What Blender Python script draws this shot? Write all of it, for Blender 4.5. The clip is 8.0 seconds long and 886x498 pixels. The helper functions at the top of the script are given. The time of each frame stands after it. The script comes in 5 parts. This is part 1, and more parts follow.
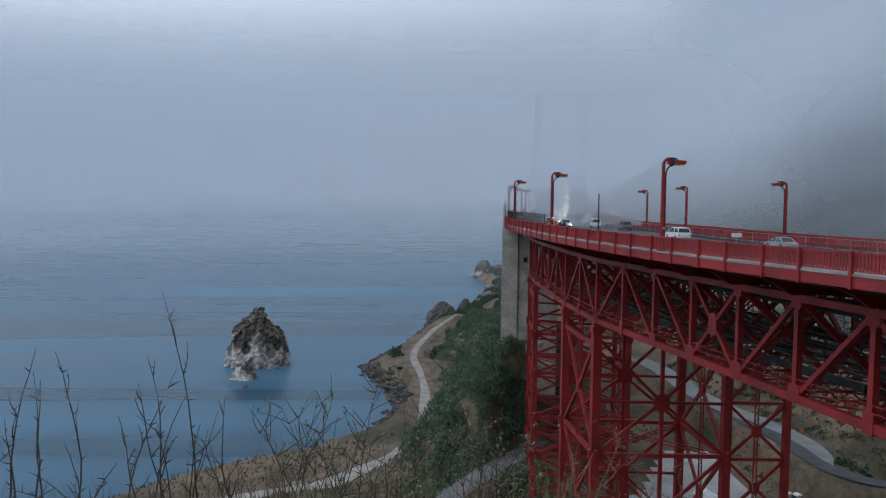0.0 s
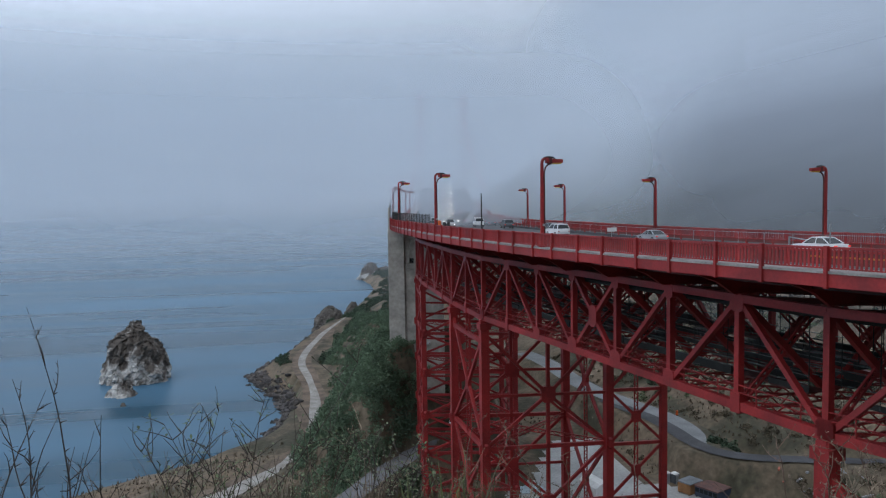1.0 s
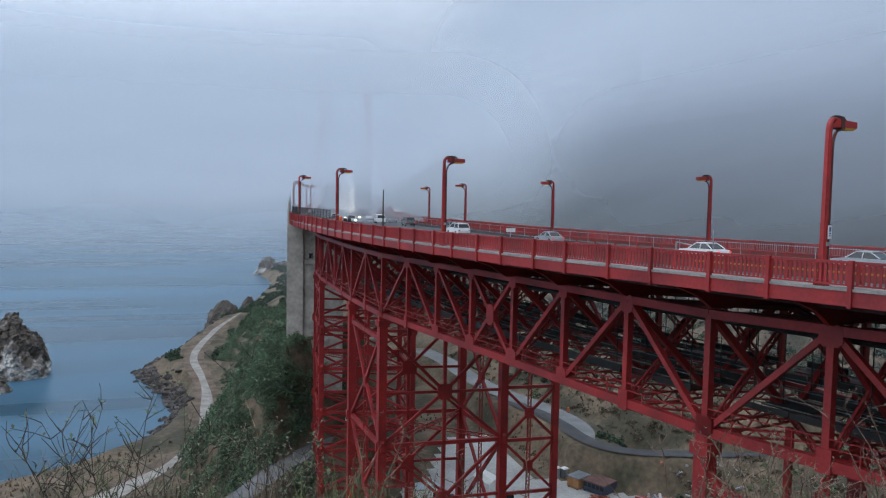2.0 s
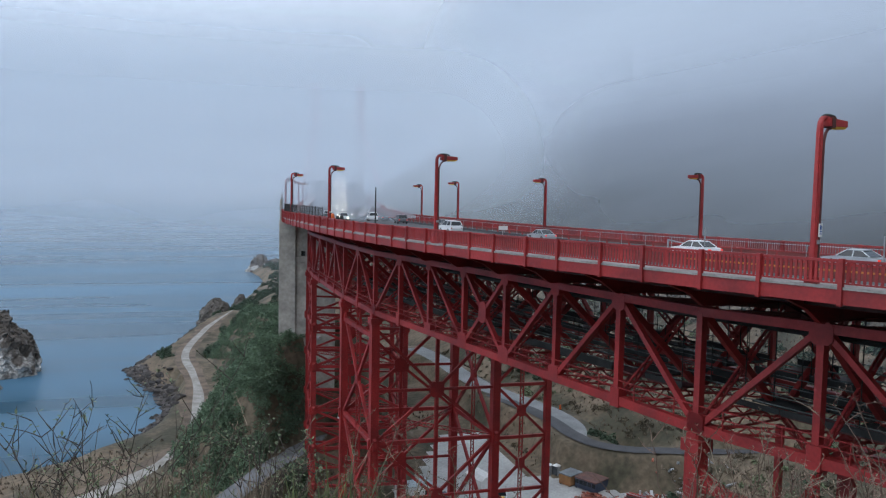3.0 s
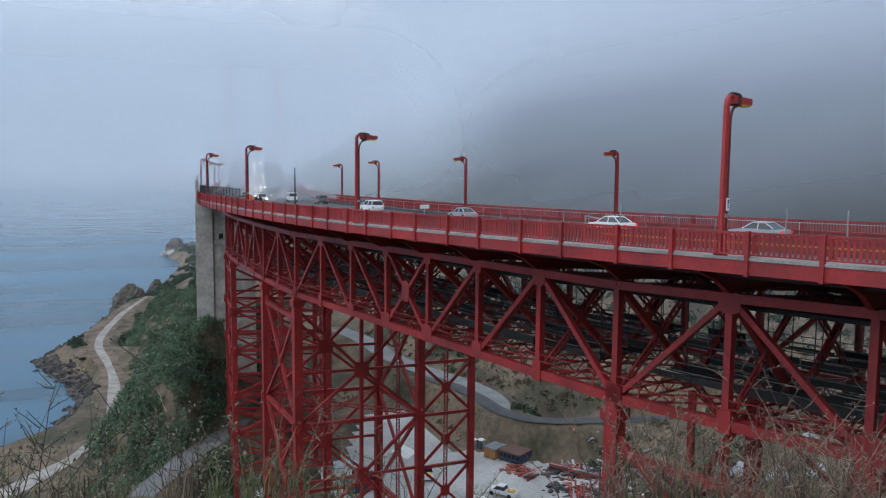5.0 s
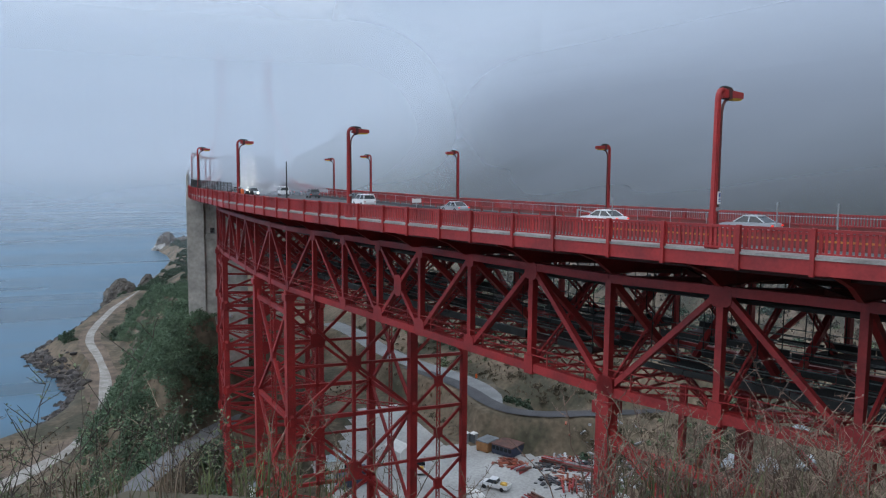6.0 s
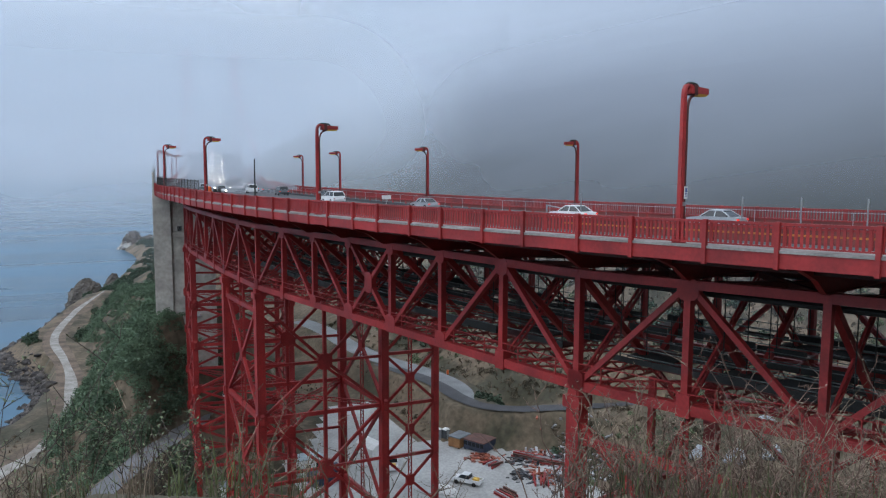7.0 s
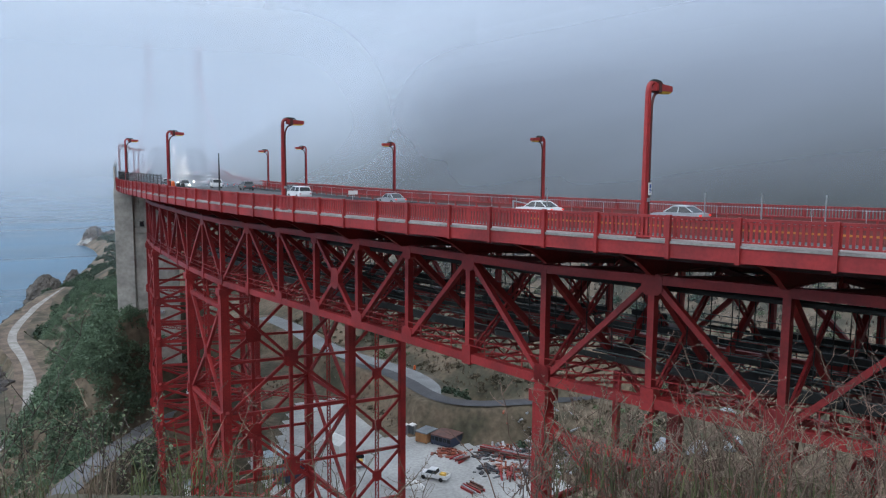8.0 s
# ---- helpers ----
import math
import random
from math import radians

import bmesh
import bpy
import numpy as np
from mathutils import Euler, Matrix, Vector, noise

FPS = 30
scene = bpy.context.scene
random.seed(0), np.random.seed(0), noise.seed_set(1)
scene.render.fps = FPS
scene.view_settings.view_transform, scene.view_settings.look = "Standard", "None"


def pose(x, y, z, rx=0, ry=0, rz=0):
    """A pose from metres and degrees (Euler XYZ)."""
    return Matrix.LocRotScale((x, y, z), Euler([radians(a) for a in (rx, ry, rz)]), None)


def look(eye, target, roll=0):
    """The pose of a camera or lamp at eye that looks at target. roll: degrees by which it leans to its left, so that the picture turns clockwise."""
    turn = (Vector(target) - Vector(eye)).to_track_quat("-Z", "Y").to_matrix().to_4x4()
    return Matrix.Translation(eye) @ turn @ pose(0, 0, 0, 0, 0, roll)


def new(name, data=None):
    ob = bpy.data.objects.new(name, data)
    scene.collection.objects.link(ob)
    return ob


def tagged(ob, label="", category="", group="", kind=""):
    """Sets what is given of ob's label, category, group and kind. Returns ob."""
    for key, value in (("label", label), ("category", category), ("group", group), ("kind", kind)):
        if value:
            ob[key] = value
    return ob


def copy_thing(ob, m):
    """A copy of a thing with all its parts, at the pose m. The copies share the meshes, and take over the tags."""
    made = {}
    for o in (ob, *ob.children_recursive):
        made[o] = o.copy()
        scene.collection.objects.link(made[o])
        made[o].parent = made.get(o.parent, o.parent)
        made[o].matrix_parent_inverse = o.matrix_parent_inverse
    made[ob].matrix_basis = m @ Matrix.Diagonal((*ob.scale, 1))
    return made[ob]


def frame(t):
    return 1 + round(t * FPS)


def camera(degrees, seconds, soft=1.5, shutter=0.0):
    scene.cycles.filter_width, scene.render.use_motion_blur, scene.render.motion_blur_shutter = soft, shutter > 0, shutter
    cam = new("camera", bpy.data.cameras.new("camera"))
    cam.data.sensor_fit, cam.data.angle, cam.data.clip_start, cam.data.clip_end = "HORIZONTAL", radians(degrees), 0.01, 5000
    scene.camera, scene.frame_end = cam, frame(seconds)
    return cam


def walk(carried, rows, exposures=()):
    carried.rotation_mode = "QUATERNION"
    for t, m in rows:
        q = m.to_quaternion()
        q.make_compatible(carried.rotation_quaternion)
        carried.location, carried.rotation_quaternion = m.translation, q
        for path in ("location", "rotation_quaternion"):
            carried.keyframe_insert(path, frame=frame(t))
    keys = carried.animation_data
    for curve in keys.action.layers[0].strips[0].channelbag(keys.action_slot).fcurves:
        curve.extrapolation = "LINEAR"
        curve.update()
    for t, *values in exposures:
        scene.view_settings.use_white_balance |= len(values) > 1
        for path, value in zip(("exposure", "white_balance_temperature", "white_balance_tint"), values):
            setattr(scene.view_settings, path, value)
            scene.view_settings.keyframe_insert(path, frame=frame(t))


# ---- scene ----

# ---------------------------------------------------------------- camera
EYE = 72.0
cam = camera(59.63, 8.0, soft=1.2)
ROWS = [
    (0.0, 0.037, -3.771, -0.562), (0.5, -1.037, -3.645, 0.487), (1.0, -8.513, -3.671, 0.849),
    (1.5, -14.243, -3.850, -0.132), (2.0, -15.749, -3.862, -1.064), (3.5, -16.627, -4.326, -1.079),
    (4.0, -17.558, -4.788, -1.074), (4.5, -20.107, -5.095, -0.801), (5.0, -22.146, -5.482, -0.525),
    (6.5, -23.269, -6.100, -0.381), (7.0, -24.976, -6.179, -0.201), (7.5, -26.216, -6.339, -0.252),
    (8.0, -27.418, -6.500, -0.447),
]
walk(cam, [(t, pose(0, 0, EYE, 90 + pitch, roll, yaw)) for t, yaw, pitch, roll in ROWS],
     [(0.0, -0.76), (1.0, -0.60), (1.5, -0.46), (3.5, -0.29), (4.5, -0.27), (6.5, -0.25), (8.0, -0.09)])

# ---------------------------------------------------------------- world, sun
world = bpy.data.worlds.new("foggy_sky")
scene.world = world
world.use_nodes = True
wn, wl = world.node_tree.nodes, world.node_tree.links
wn.clear()
w_out = wn.new("ShaderNodeOutputWorld")
w_bg = wn.new("ShaderNodeBackground")
w_sky = wn.new("ShaderNodeTexSky")
w_sky.sky_type, w_sky.sun_disc = "NISHITA", False
w_sky.sun_elevation, w_sky.sun_rotation = radians(24), radians(-60)
w_sky.dust_density, w_sky.ozone_density = 4.0, 2.0
w_scale = wn.new("ShaderNodeVectorMath")
w_scale.operation = "SCALE"
w_scale.inputs["Scale"].default_value = 0.06
wl.new(w_sky.outputs[0], w_scale.inputs[0])
# a low cloud deck: brighter overhead, dimmer towards the sea
w_geo = wn.new("ShaderNodeTexCoord")
w_sep = wn.new("ShaderNodeSeparateXYZ")
wl.new(w_geo.outputs["Generated"], w_sep.inputs[0])
w_ramp = wn.new("ShaderNodeValToRGB")
w_ramp.color_ramp.elements[0].position, w_ramp.color_ramp.elements[0].color = 0.0, (0.14, 0.185, 0.255, 1)
w_ramp.color_ramp.elements[1].position, w_ramp.color_ramp.elements[1].color = 0.23, (0.66, 0.775, 0.95, 1)
top = w_ramp.color_ramp.elements.new(0.55)
top.color = (0.98, 1.10, 1.28, 1)
wl.new(w_sep.outputs[2], w_ramp.inputs[0])
w_side = wn.new("ShaderNodeMapRange")
w_side.inputs[1].default_value, w_side.inputs[2].default_value = -1.0, 1.0
w_side.inputs[3].default_value, w_side.inputs[4].default_value = 2.4, 0.34
wl.new(w_sep.outputs[0], w_side.inputs[0])
w_lit = wn.new("ShaderNodeVectorMath")
w_lit.operation = "SCALE"
wl.new(w_ramp.outputs[0], w_lit.inputs[0]), wl.new(w_side.outputs[0], w_lit.inputs["Scale"])
w_mix = wn.new("ShaderNodeMixRGB")
w_mix.inputs[0].default_value = 0.85
wl.new(w_scale.outputs[0], w_mix.inputs[1])
wl.new(w_lit.outputs[0], w_mix.inputs[2])
wl.new(w_mix.outputs[0], w_bg.inputs[0])
w_bg.inputs[1].default_value = 1.2
wl.new(w_bg.outputs[0], w_out.inputs[0])

sun_data = bpy.data.lights.new("sun", "SUN")
sun_data.energy, sun_data.angle, sun_data.color = 0.5, radians(40), (1.0, 0.96, 0.9)
sun = new("sun", sun_data)
sun.matrix_world = look((0, 0, 200), (32, 42, 100))

# ---------------------------------------------------------------- materials


def mat(name, base, rough=0.7, metal=0.0, dark=None, scale=1.0, fine=12.0, bump=0.15, amount=0.6, coord="Object", ramp=(0.35, 0.7), spread=0.0, island=0.0):
    """A surface with stains at one scale and grain at another; dark is the colour of its stains."""
    m = bpy.data.materials.new(name)
    m.use_nodes = True
    n, l = m.node_tree.nodes, m.node_tree.links
    b = n["Principled BSDF"]
    b.inputs["Roughness"].default_value, b.inputs["Metallic"].default_value = rough, metal
    dark = dark or tuple(c * 0.6 for c in base)
    tc = n.new("ShaderNodeTexCoord")
    big, small = n.new("ShaderNodeTexNoise"), n.new("ShaderNodeTexNoise")
    big.inputs["Scale"].default_value, big.inputs["Detail"].default_value = scale, 6
    small.inputs["Scale"].default_value, small.inputs["Detail"].default_value = fine, 4
    geo = n.new("ShaderNodeNewGeometry")
    src = tc.outputs["Object"] if coord == "Object" else geo.outputs["Position"]
    l.new(src, big.inputs["Vector"]), l.new(src, small.inputs["Vector"])
    r = n.new("ShaderNodeValToRGB")
    r.color_ramp.elements[0].position, r.color_ramp.elements[0].color = ramp[0], (*dark, 1)
    r.color_ramp.elements[1].position, r.color_ramp.elements[1].color = ramp[1], (*base, 1)
    l.new(big.outputs[0], r.inputs[0])
    mx = n.new("ShaderNodeMixRGB")
    mx.blend_type, mx.inputs[0].default_value = "OVERLAY", amount
    l.new(r.outputs[0], mx.inputs[1])
    l.new(small.outputs[0], mx.inputs[2])
    last = mx.outputs[0]
    if spread or island:
        oi, hs, mr = n.new("ShaderNodeObjectInfo"), n.new("ShaderNodeHueSaturation"), n.new("ShaderNodeMapRange")
        mr.inputs[3].default_value, mr.inputs[4].default_value = 1 - spread - island, 1 + spread + island
        l.new(geo.outputs["Random Per Island"] if island else oi.outputs["Random"], mr.inputs[0])
        l.new(mr.outputs[0], hs.inputs["Value"])
        l.new(last, hs.inputs["Color"])
        last = hs.outputs[0]
    l.new(last, b.inputs["Base Color"])
    bp = n.new("ShaderNodeBump")
    bp.inputs["Strength"].default_value, bp.inputs["Distance"].default_value = bump, 0.05
    l.new(small.outputs[0], bp.inputs["Height"])
    l.new(bp.outputs[0], b.inputs["Normal"])
    return m


RED = mat("red_paint", (0.345, 0.024, 0.024), 0.55, 0, (0.20, 0.016, 0.017), 0.35, 5.0, 0.1, 0.35, "Position", spread=0.08)
CONCRETE = mat("weathered_concrete", (0.44, 0.42, 0.38), 0.9, 0, (0.29, 0.28, 0.25), 0.30, 1.2, 0.1, 0.3, "Position")
LANE = mat("worn_asphalt", (0.17, 0.175, 0.185), 0.9, 0, (0.11, 0.11, 0.115), 0.3, 5, 0.2, 0.4, "Position")
PIPE = mat("grey_green_pipe", (0.13, 0.16, 0.155), 0.6, 0.2, (0.07, 0.08, 0.08), 1, 8, 0.1, 0.3, "Position")
ASPHALT = mat("asphalt", (0.07, 0.07, 0.075), 0.85, 0, (0.045, 0.045, 0.05), 0.3, 20, 0.2, 0.4, "Position")
KERB = mat("kerb_concrete", (0.33, 0.31, 0.295), 0.85, 0, (0.19, 0.175, 0.165), 0.6, 6, 0.1, 0.4, "Position")
ROCK = mat("sea_rock", (0.165, 0.145, 0.125), 0.95, 0, (0.055, 0.048, 0.043), 0.16, 1.2, 0.8, 0.7, "Position")
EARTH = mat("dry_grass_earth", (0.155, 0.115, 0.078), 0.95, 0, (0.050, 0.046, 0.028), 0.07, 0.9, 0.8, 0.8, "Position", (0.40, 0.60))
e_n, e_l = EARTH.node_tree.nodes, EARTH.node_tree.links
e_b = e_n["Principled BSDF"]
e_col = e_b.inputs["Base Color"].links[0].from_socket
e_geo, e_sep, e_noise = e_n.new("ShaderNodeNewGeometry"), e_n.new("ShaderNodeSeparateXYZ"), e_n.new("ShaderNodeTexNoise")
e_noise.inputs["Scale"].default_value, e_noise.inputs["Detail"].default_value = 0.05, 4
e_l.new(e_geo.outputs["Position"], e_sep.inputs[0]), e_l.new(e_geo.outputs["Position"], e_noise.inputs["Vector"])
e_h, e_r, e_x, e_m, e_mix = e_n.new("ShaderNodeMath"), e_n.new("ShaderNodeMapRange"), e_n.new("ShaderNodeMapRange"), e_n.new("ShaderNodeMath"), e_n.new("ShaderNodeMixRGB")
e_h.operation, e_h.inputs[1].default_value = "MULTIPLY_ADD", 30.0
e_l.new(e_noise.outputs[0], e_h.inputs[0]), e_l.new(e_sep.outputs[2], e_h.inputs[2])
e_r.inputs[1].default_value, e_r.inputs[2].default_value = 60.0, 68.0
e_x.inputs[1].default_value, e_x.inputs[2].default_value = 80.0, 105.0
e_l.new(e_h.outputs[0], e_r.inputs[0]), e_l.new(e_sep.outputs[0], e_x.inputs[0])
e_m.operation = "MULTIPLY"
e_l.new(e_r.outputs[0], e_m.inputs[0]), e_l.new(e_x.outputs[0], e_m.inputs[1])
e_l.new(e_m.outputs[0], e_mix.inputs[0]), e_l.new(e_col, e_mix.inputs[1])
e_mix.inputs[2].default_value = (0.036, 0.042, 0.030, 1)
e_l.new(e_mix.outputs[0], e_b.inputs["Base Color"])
BARE = mat("bare_earth", (0.20, 0.145, 0.108), 0.95, 0, (0.085, 0.064, 0.045), 0.22, 1.5, 0.5, 0.6, "Position")
GRAVEL = mat("pale_gravel", (0.37, 0.355, 0.33), 0.95, 0, (0.23, 0.21, 0.185), 0.35, 3.0, 0.3, 0.5, "Position")
ROADWAY = mat("grey_road", (0.24, 0.245, 0.25), 0.9, 0, (0.15, 0.155, 0.16), 0.15, 3.0, 0.2, 0.4, "Position")
YARD = mat("yard_concrete", (0.42, 0.42, 0.41), 0.9, 0, (0.30, 0.30, 0.29), 0.12, 2.0, 0.2, 0.4, "Position")
GUANO = mat("guano_streaked_rock", (0.52, 0.50, 0.47), 0.95, 0, (0.105, 0.088, 0.075), 0.13, 0.9, 0.9, 0.7, "Position", (0.53, 0.67))
g_n, g_l = GUANO.node_tree.nodes, GUANO.node_tree.links
g_ramp = [n for n in g_n if n.type == "VALTORGB"][0]
g_noise = g_ramp.inputs[0].links[0].from_socket
g_pos = [n for n in g_n if n.type == "NEW_GEOMETRY"][0]
g_sep, g_low, g_add = g_n.new("ShaderNodeSeparateXYZ"), g_n.new("ShaderNodeMapRange"), g_n.new("ShaderNodeMath")
g_l.new(g_pos.outputs["Position"], g_sep.inputs[0])
# birds roost on the lower ledges: more white there
for k, v in zip((1, 2, 3, 4), (3.0, 17.0, 0.10, -0.10)):
    g_low.inputs[k].default_value = v
g_l.new(g_sep.outputs[2], g_low.inputs[0])
g_l.new(g_noise, g_add.inputs[0]), g_l.new(g_low.outputs[0], g_add.inputs[1])
g_l.new(g_add.outputs[0], g_ramp.inputs[0])
DARK = mat("dark_netting", (0.03, 0.035, 0.035), 0.85, 0, (0.02, 0.022, 0.022), 0.5, 8, 0.2, 0.4, "Position")
WHITE = mat("white_paint", (0.75, 0.75, 0.74), 0.45, 0, (0.6, 0.6, 0.58), 1.0, 8, 0.02, 0.2)
BLUE = mat("blue_paint", (0.05, 0.12, 0.35), 0.5, 0, None, 1.0, 8, 0.02, 0.2)
ORANGE = mat("orange_plastic", (0.75, 0.13, 0.02), 0.5, 0, None, 1.0, 8, 0.02, 0.2)
TYRE = mat("tyre_rubber", (0.02, 0.02, 0.02), 0.9, 0, None, 4, 20, 0.1, 0.3)
GLASS = mat("car_glass", (0.02, 0.025, 0.03), 0.08, 0, None, 1, 4, 0.0, 0.1)
LEAF = mat("leaf_green", (0.122, 0.185, 0.110), 0.8, 0, (0.048, 0.082, 0.046), 0.25, 6, 0.1, 0.4, "Position", (0.3, 0.7), island=0.38)
LEAF_DARK = mat("leaf_dark_green", (0.055, 0.095, 0.055), 0.8, 0, (0.03, 0.05, 0.03), 0.5, 6, 0.1, 0.5, "Position", (0.3, 0.7), island=0.35)
LEAF_PALE = mat("leaf_pale_green", (0.155, 0.185, 0.105), 0.8, 0, (0.08, 0.11, 0.05), 1.5, 8, 0.1, 0.4, "Position", (0.3, 0.7), island=0.35)
DRY_LEAF = mat("dry_brush_leaf", (0.135, 0.108, 0.070), 0.9, 0, (0.055, 0.048, 0.030), 0.3, 6, 0.1, 0.4, "Position", (0.35, 0.65), island=0.35)
TWIG = mat("bare_twig", (0.085, 0.068, 0.058), 0.9, 0, (0.045, 0.036, 0.03), 3, 30, 0.2, 0.4)
STRAW = mat("dry_straw", (0.20, 0.155, 0.112), 0.9, 0, (0.09, 0.066, 0.046), 2.5, 20, 0.1, 0.5, "Position", (0.35, 0.65), island=0.35)
RUST_STALK = mat("rusty_dry_stalk", (0.185, 0.118, 0.092), 0.9, 0, (0.07, 0.045, 0.034), 2.0, 20, 0.1, 0.5, "Position", (0.35, 0.65), island=0.35)


def water_material():
    m = bpy.data.materials.new("sea_water")
    m.use_nodes = True
    n, l = m.node_tree.nodes, m.node_tree.links
    b = n["Principled BSDF"]
    b.inputs["Base Color"].default_value = (0.030, 0.075, 0.100, 1)
    b.inputs["IOR"].default_value = 1.22
    geo, mp = n.new("ShaderNodeNewGeometry"), n.new("ShaderNodeMapping")
    mp.inputs["Scale"].default_value = (0.0028, 0.021, 1)
    mp.inputs["Rotation"].default_value = (0, 0, 0.12)
    l.new(geo.outputs["Position"], mp.inputs[0])
    slick, wave = n.new("ShaderNodeTexNoise"), n.new("ShaderNodeTexNoise")
    slick.inputs["Scale"].default_value, slick.inputs["Detail"].default_value = 0.8, 2.6
    slick.inputs["Distortion"].default_value = 0.7
    wave.inputs["Scale"].default_value, wave.inputs["Detail"].default_value = 9.0, 3
    l.new(mp.outputs[0], slick.inputs["Vector"]), l.new(mp.outputs[0], wave.inputs["Vector"])
    mr = n.new("ShaderNodeMapRange")
    mr.inputs[1].default_value, mr.inputs[2].default_value = 0.35, 0.65
    mr.inputs[3].default_value, mr.inputs[4].default_value = 0.22, 0.38
    l.new(slick.outputs[0], mr.inputs[0]), l.new(mr.outputs[0], b.inputs["Roughness"])
    cr = n.new("ShaderNodeValToRGB")
    cr.color_ramp.elements[0].position, cr.color_ramp.elements[0].color = 0.34, (0.014, 0.056, 0.088, 1)
    cr.color_ramp.elements[1].position, cr.color_ramp.elements[1].color = 0.68, (0.075, 0.165, 0.250, 1)
    l.new(slick.outputs[0], cr.inputs[0]), l.new(cr.outputs[0], b.inputs["Base Color"])
    bp = n.new("ShaderNodeBump")
    bp.inputs["Strength"].default_value, bp.inputs["Distance"].default_value = 0.0015, 0.5
    l.new(wave.outputs[0], bp.inputs["Height"]), l.new(bp.outputs[0], b.inputs["Normal"])
    return m


WATER = water_material()


def fog_material(name, low, high, z0, z1, grain, fade, turn, colour=(0.785, 0.865, 0.96, 1)):
    """Thin drifting fog: see-through, scattering the light of the sky, thicker with height; turn: where it thins out from sea to land."""
    m = bpy.data.materials.new(name)
    m.use_nodes = True
    n, l = m.node_tree.nodes, m.node_tree.links
    n.clear()

    def ramp(src, a, b, va, vb):
        r = n.new("ShaderNodeMapRange")
        r.interpolation_type = "SMOOTHSTEP"
        for k, v in zip((1, 2, 3, 4), (a, b, va, vb)):
            r.inputs[k].default_value = v
        l.new(src, r.inputs[0])
        return r.outputs[0]

    def math_node(op, a, b):
        r = n.new("ShaderNodeMath")
        r.operation = op
        l.new(a, r.inputs[0])
        if isinstance(b, float):
            r.inputs[1].default_value = b
        else:
            l.new(b, r.inputs[1])
        return r.outputs[0]
    out, mix = n.new("ShaderNodeOutputMaterial"), n.new("ShaderNodeMixShader")
    clear, dif, trl, both = n.new("ShaderNodeBsdfTransparent"), n.new("ShaderNodeBsdfDiffuse"), n.new("ShaderNodeBsdfTranslucent"), n.new("ShaderNodeMixShader")
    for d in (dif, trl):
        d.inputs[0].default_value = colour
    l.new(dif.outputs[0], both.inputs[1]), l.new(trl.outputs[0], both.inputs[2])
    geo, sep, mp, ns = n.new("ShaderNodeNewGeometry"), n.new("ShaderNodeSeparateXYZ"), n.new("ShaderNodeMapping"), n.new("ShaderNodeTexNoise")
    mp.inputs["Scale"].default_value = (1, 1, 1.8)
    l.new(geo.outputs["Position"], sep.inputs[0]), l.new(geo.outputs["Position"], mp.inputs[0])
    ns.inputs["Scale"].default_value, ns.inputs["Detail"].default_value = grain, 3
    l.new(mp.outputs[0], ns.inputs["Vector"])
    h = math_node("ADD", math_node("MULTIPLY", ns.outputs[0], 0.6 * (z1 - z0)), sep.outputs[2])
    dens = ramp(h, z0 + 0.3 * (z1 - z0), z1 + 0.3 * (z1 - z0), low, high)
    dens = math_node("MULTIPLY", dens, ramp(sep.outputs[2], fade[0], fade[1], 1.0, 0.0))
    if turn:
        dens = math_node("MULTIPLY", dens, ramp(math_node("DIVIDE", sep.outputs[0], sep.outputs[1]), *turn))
    l.new(dens, mix.inputs[0])
    l.new(clear.outputs[0], mix.inputs[1]), l.new(both.outputs[0], mix.inputs[2])
    l.new(mix.outputs[0], out.inputs[0])
    return m


BARRIER_RED = mat("faded_barrier_red", (0.19, 0.042, 0.036), 0.65, 0, (0.11, 0.028, 0.025), 0.5, 5, 0.1, 0.3)
# dark fittings, and red steel with the under-deck shade put into its colour
DARK_RED = mat("dark_and_shaded_red", (0.10, 0.018, 0.015), 0.6, 0, (0.05, 0.012, 0.011), 0.5, 5, 0.1, 0.3)
AMBER = mat("amber_stripe", (0.55, 0.20, 0.03), 0.5, 0, (0.30, 0.09, 0.02), 1.5, 9, 0.02, 0.3, "Position")
STEEL = mat("galvanised_steel", (0.45, 0.46, 0.47), 0.5, 0.6, None, 1.0, 9, 0.05, 0.3)
YELLOW = mat("yellow_lens", (0.75, 0.45, 0.05), 0.4, 0, None, 2, 9, 0.02, 0.2)

# ---------------------------------------------------------------- building helpers


def part(name, bm, material, parent=None, label="", smooth=False):
    me = bpy.data.meshes.new(name)
    bm.to_mesh(me)
    bm.free()
    me.materials.append(material)
    if smooth:
        for p in me.polygons:
            p.use_smooth = True
    ob = new(name, me)
    if parent:
        ob.parent = parent
    if label:
        ob["label"] = label
    return ob


def empty(name, at=(0, 0, 0), label="", category="", group="", kind=""):
    e = new(name)
    e.location = at
    e.empty_display_size = 0.2
    return tagged(e, label, category, group, kind)


def box(bm, a, b, w, h, up=(0, 0, 1)):
    """A bar from a to b, w wide across and h deep along up."""
    a, b, up = Vector(a), Vector(b), Vector(up)
    d = (b - a).normalized()
    side = d.cross(up)
    if side.length < 1e-4:
        side = d.cross(Vector((1, 0, 0)))
    side.normalize()
    top = side.cross(d).normalized()
    vs = []
    for p in (a, b):
        for sx, sy in ((-1, -1), (1, -1), (1, 1), (-1, 1)):
            vs.append(bm.verts.new(p + side * (sx * w / 2) + top * (sy * h / 2)))
    for f in ((3, 2, 1, 0), (4, 5, 6, 7), (0, 1, 5, 4), (1, 2, 6, 5), (2, 3, 7, 6), (3, 0, 4, 7)):
        bm.faces.new([vs[i] for i in f])


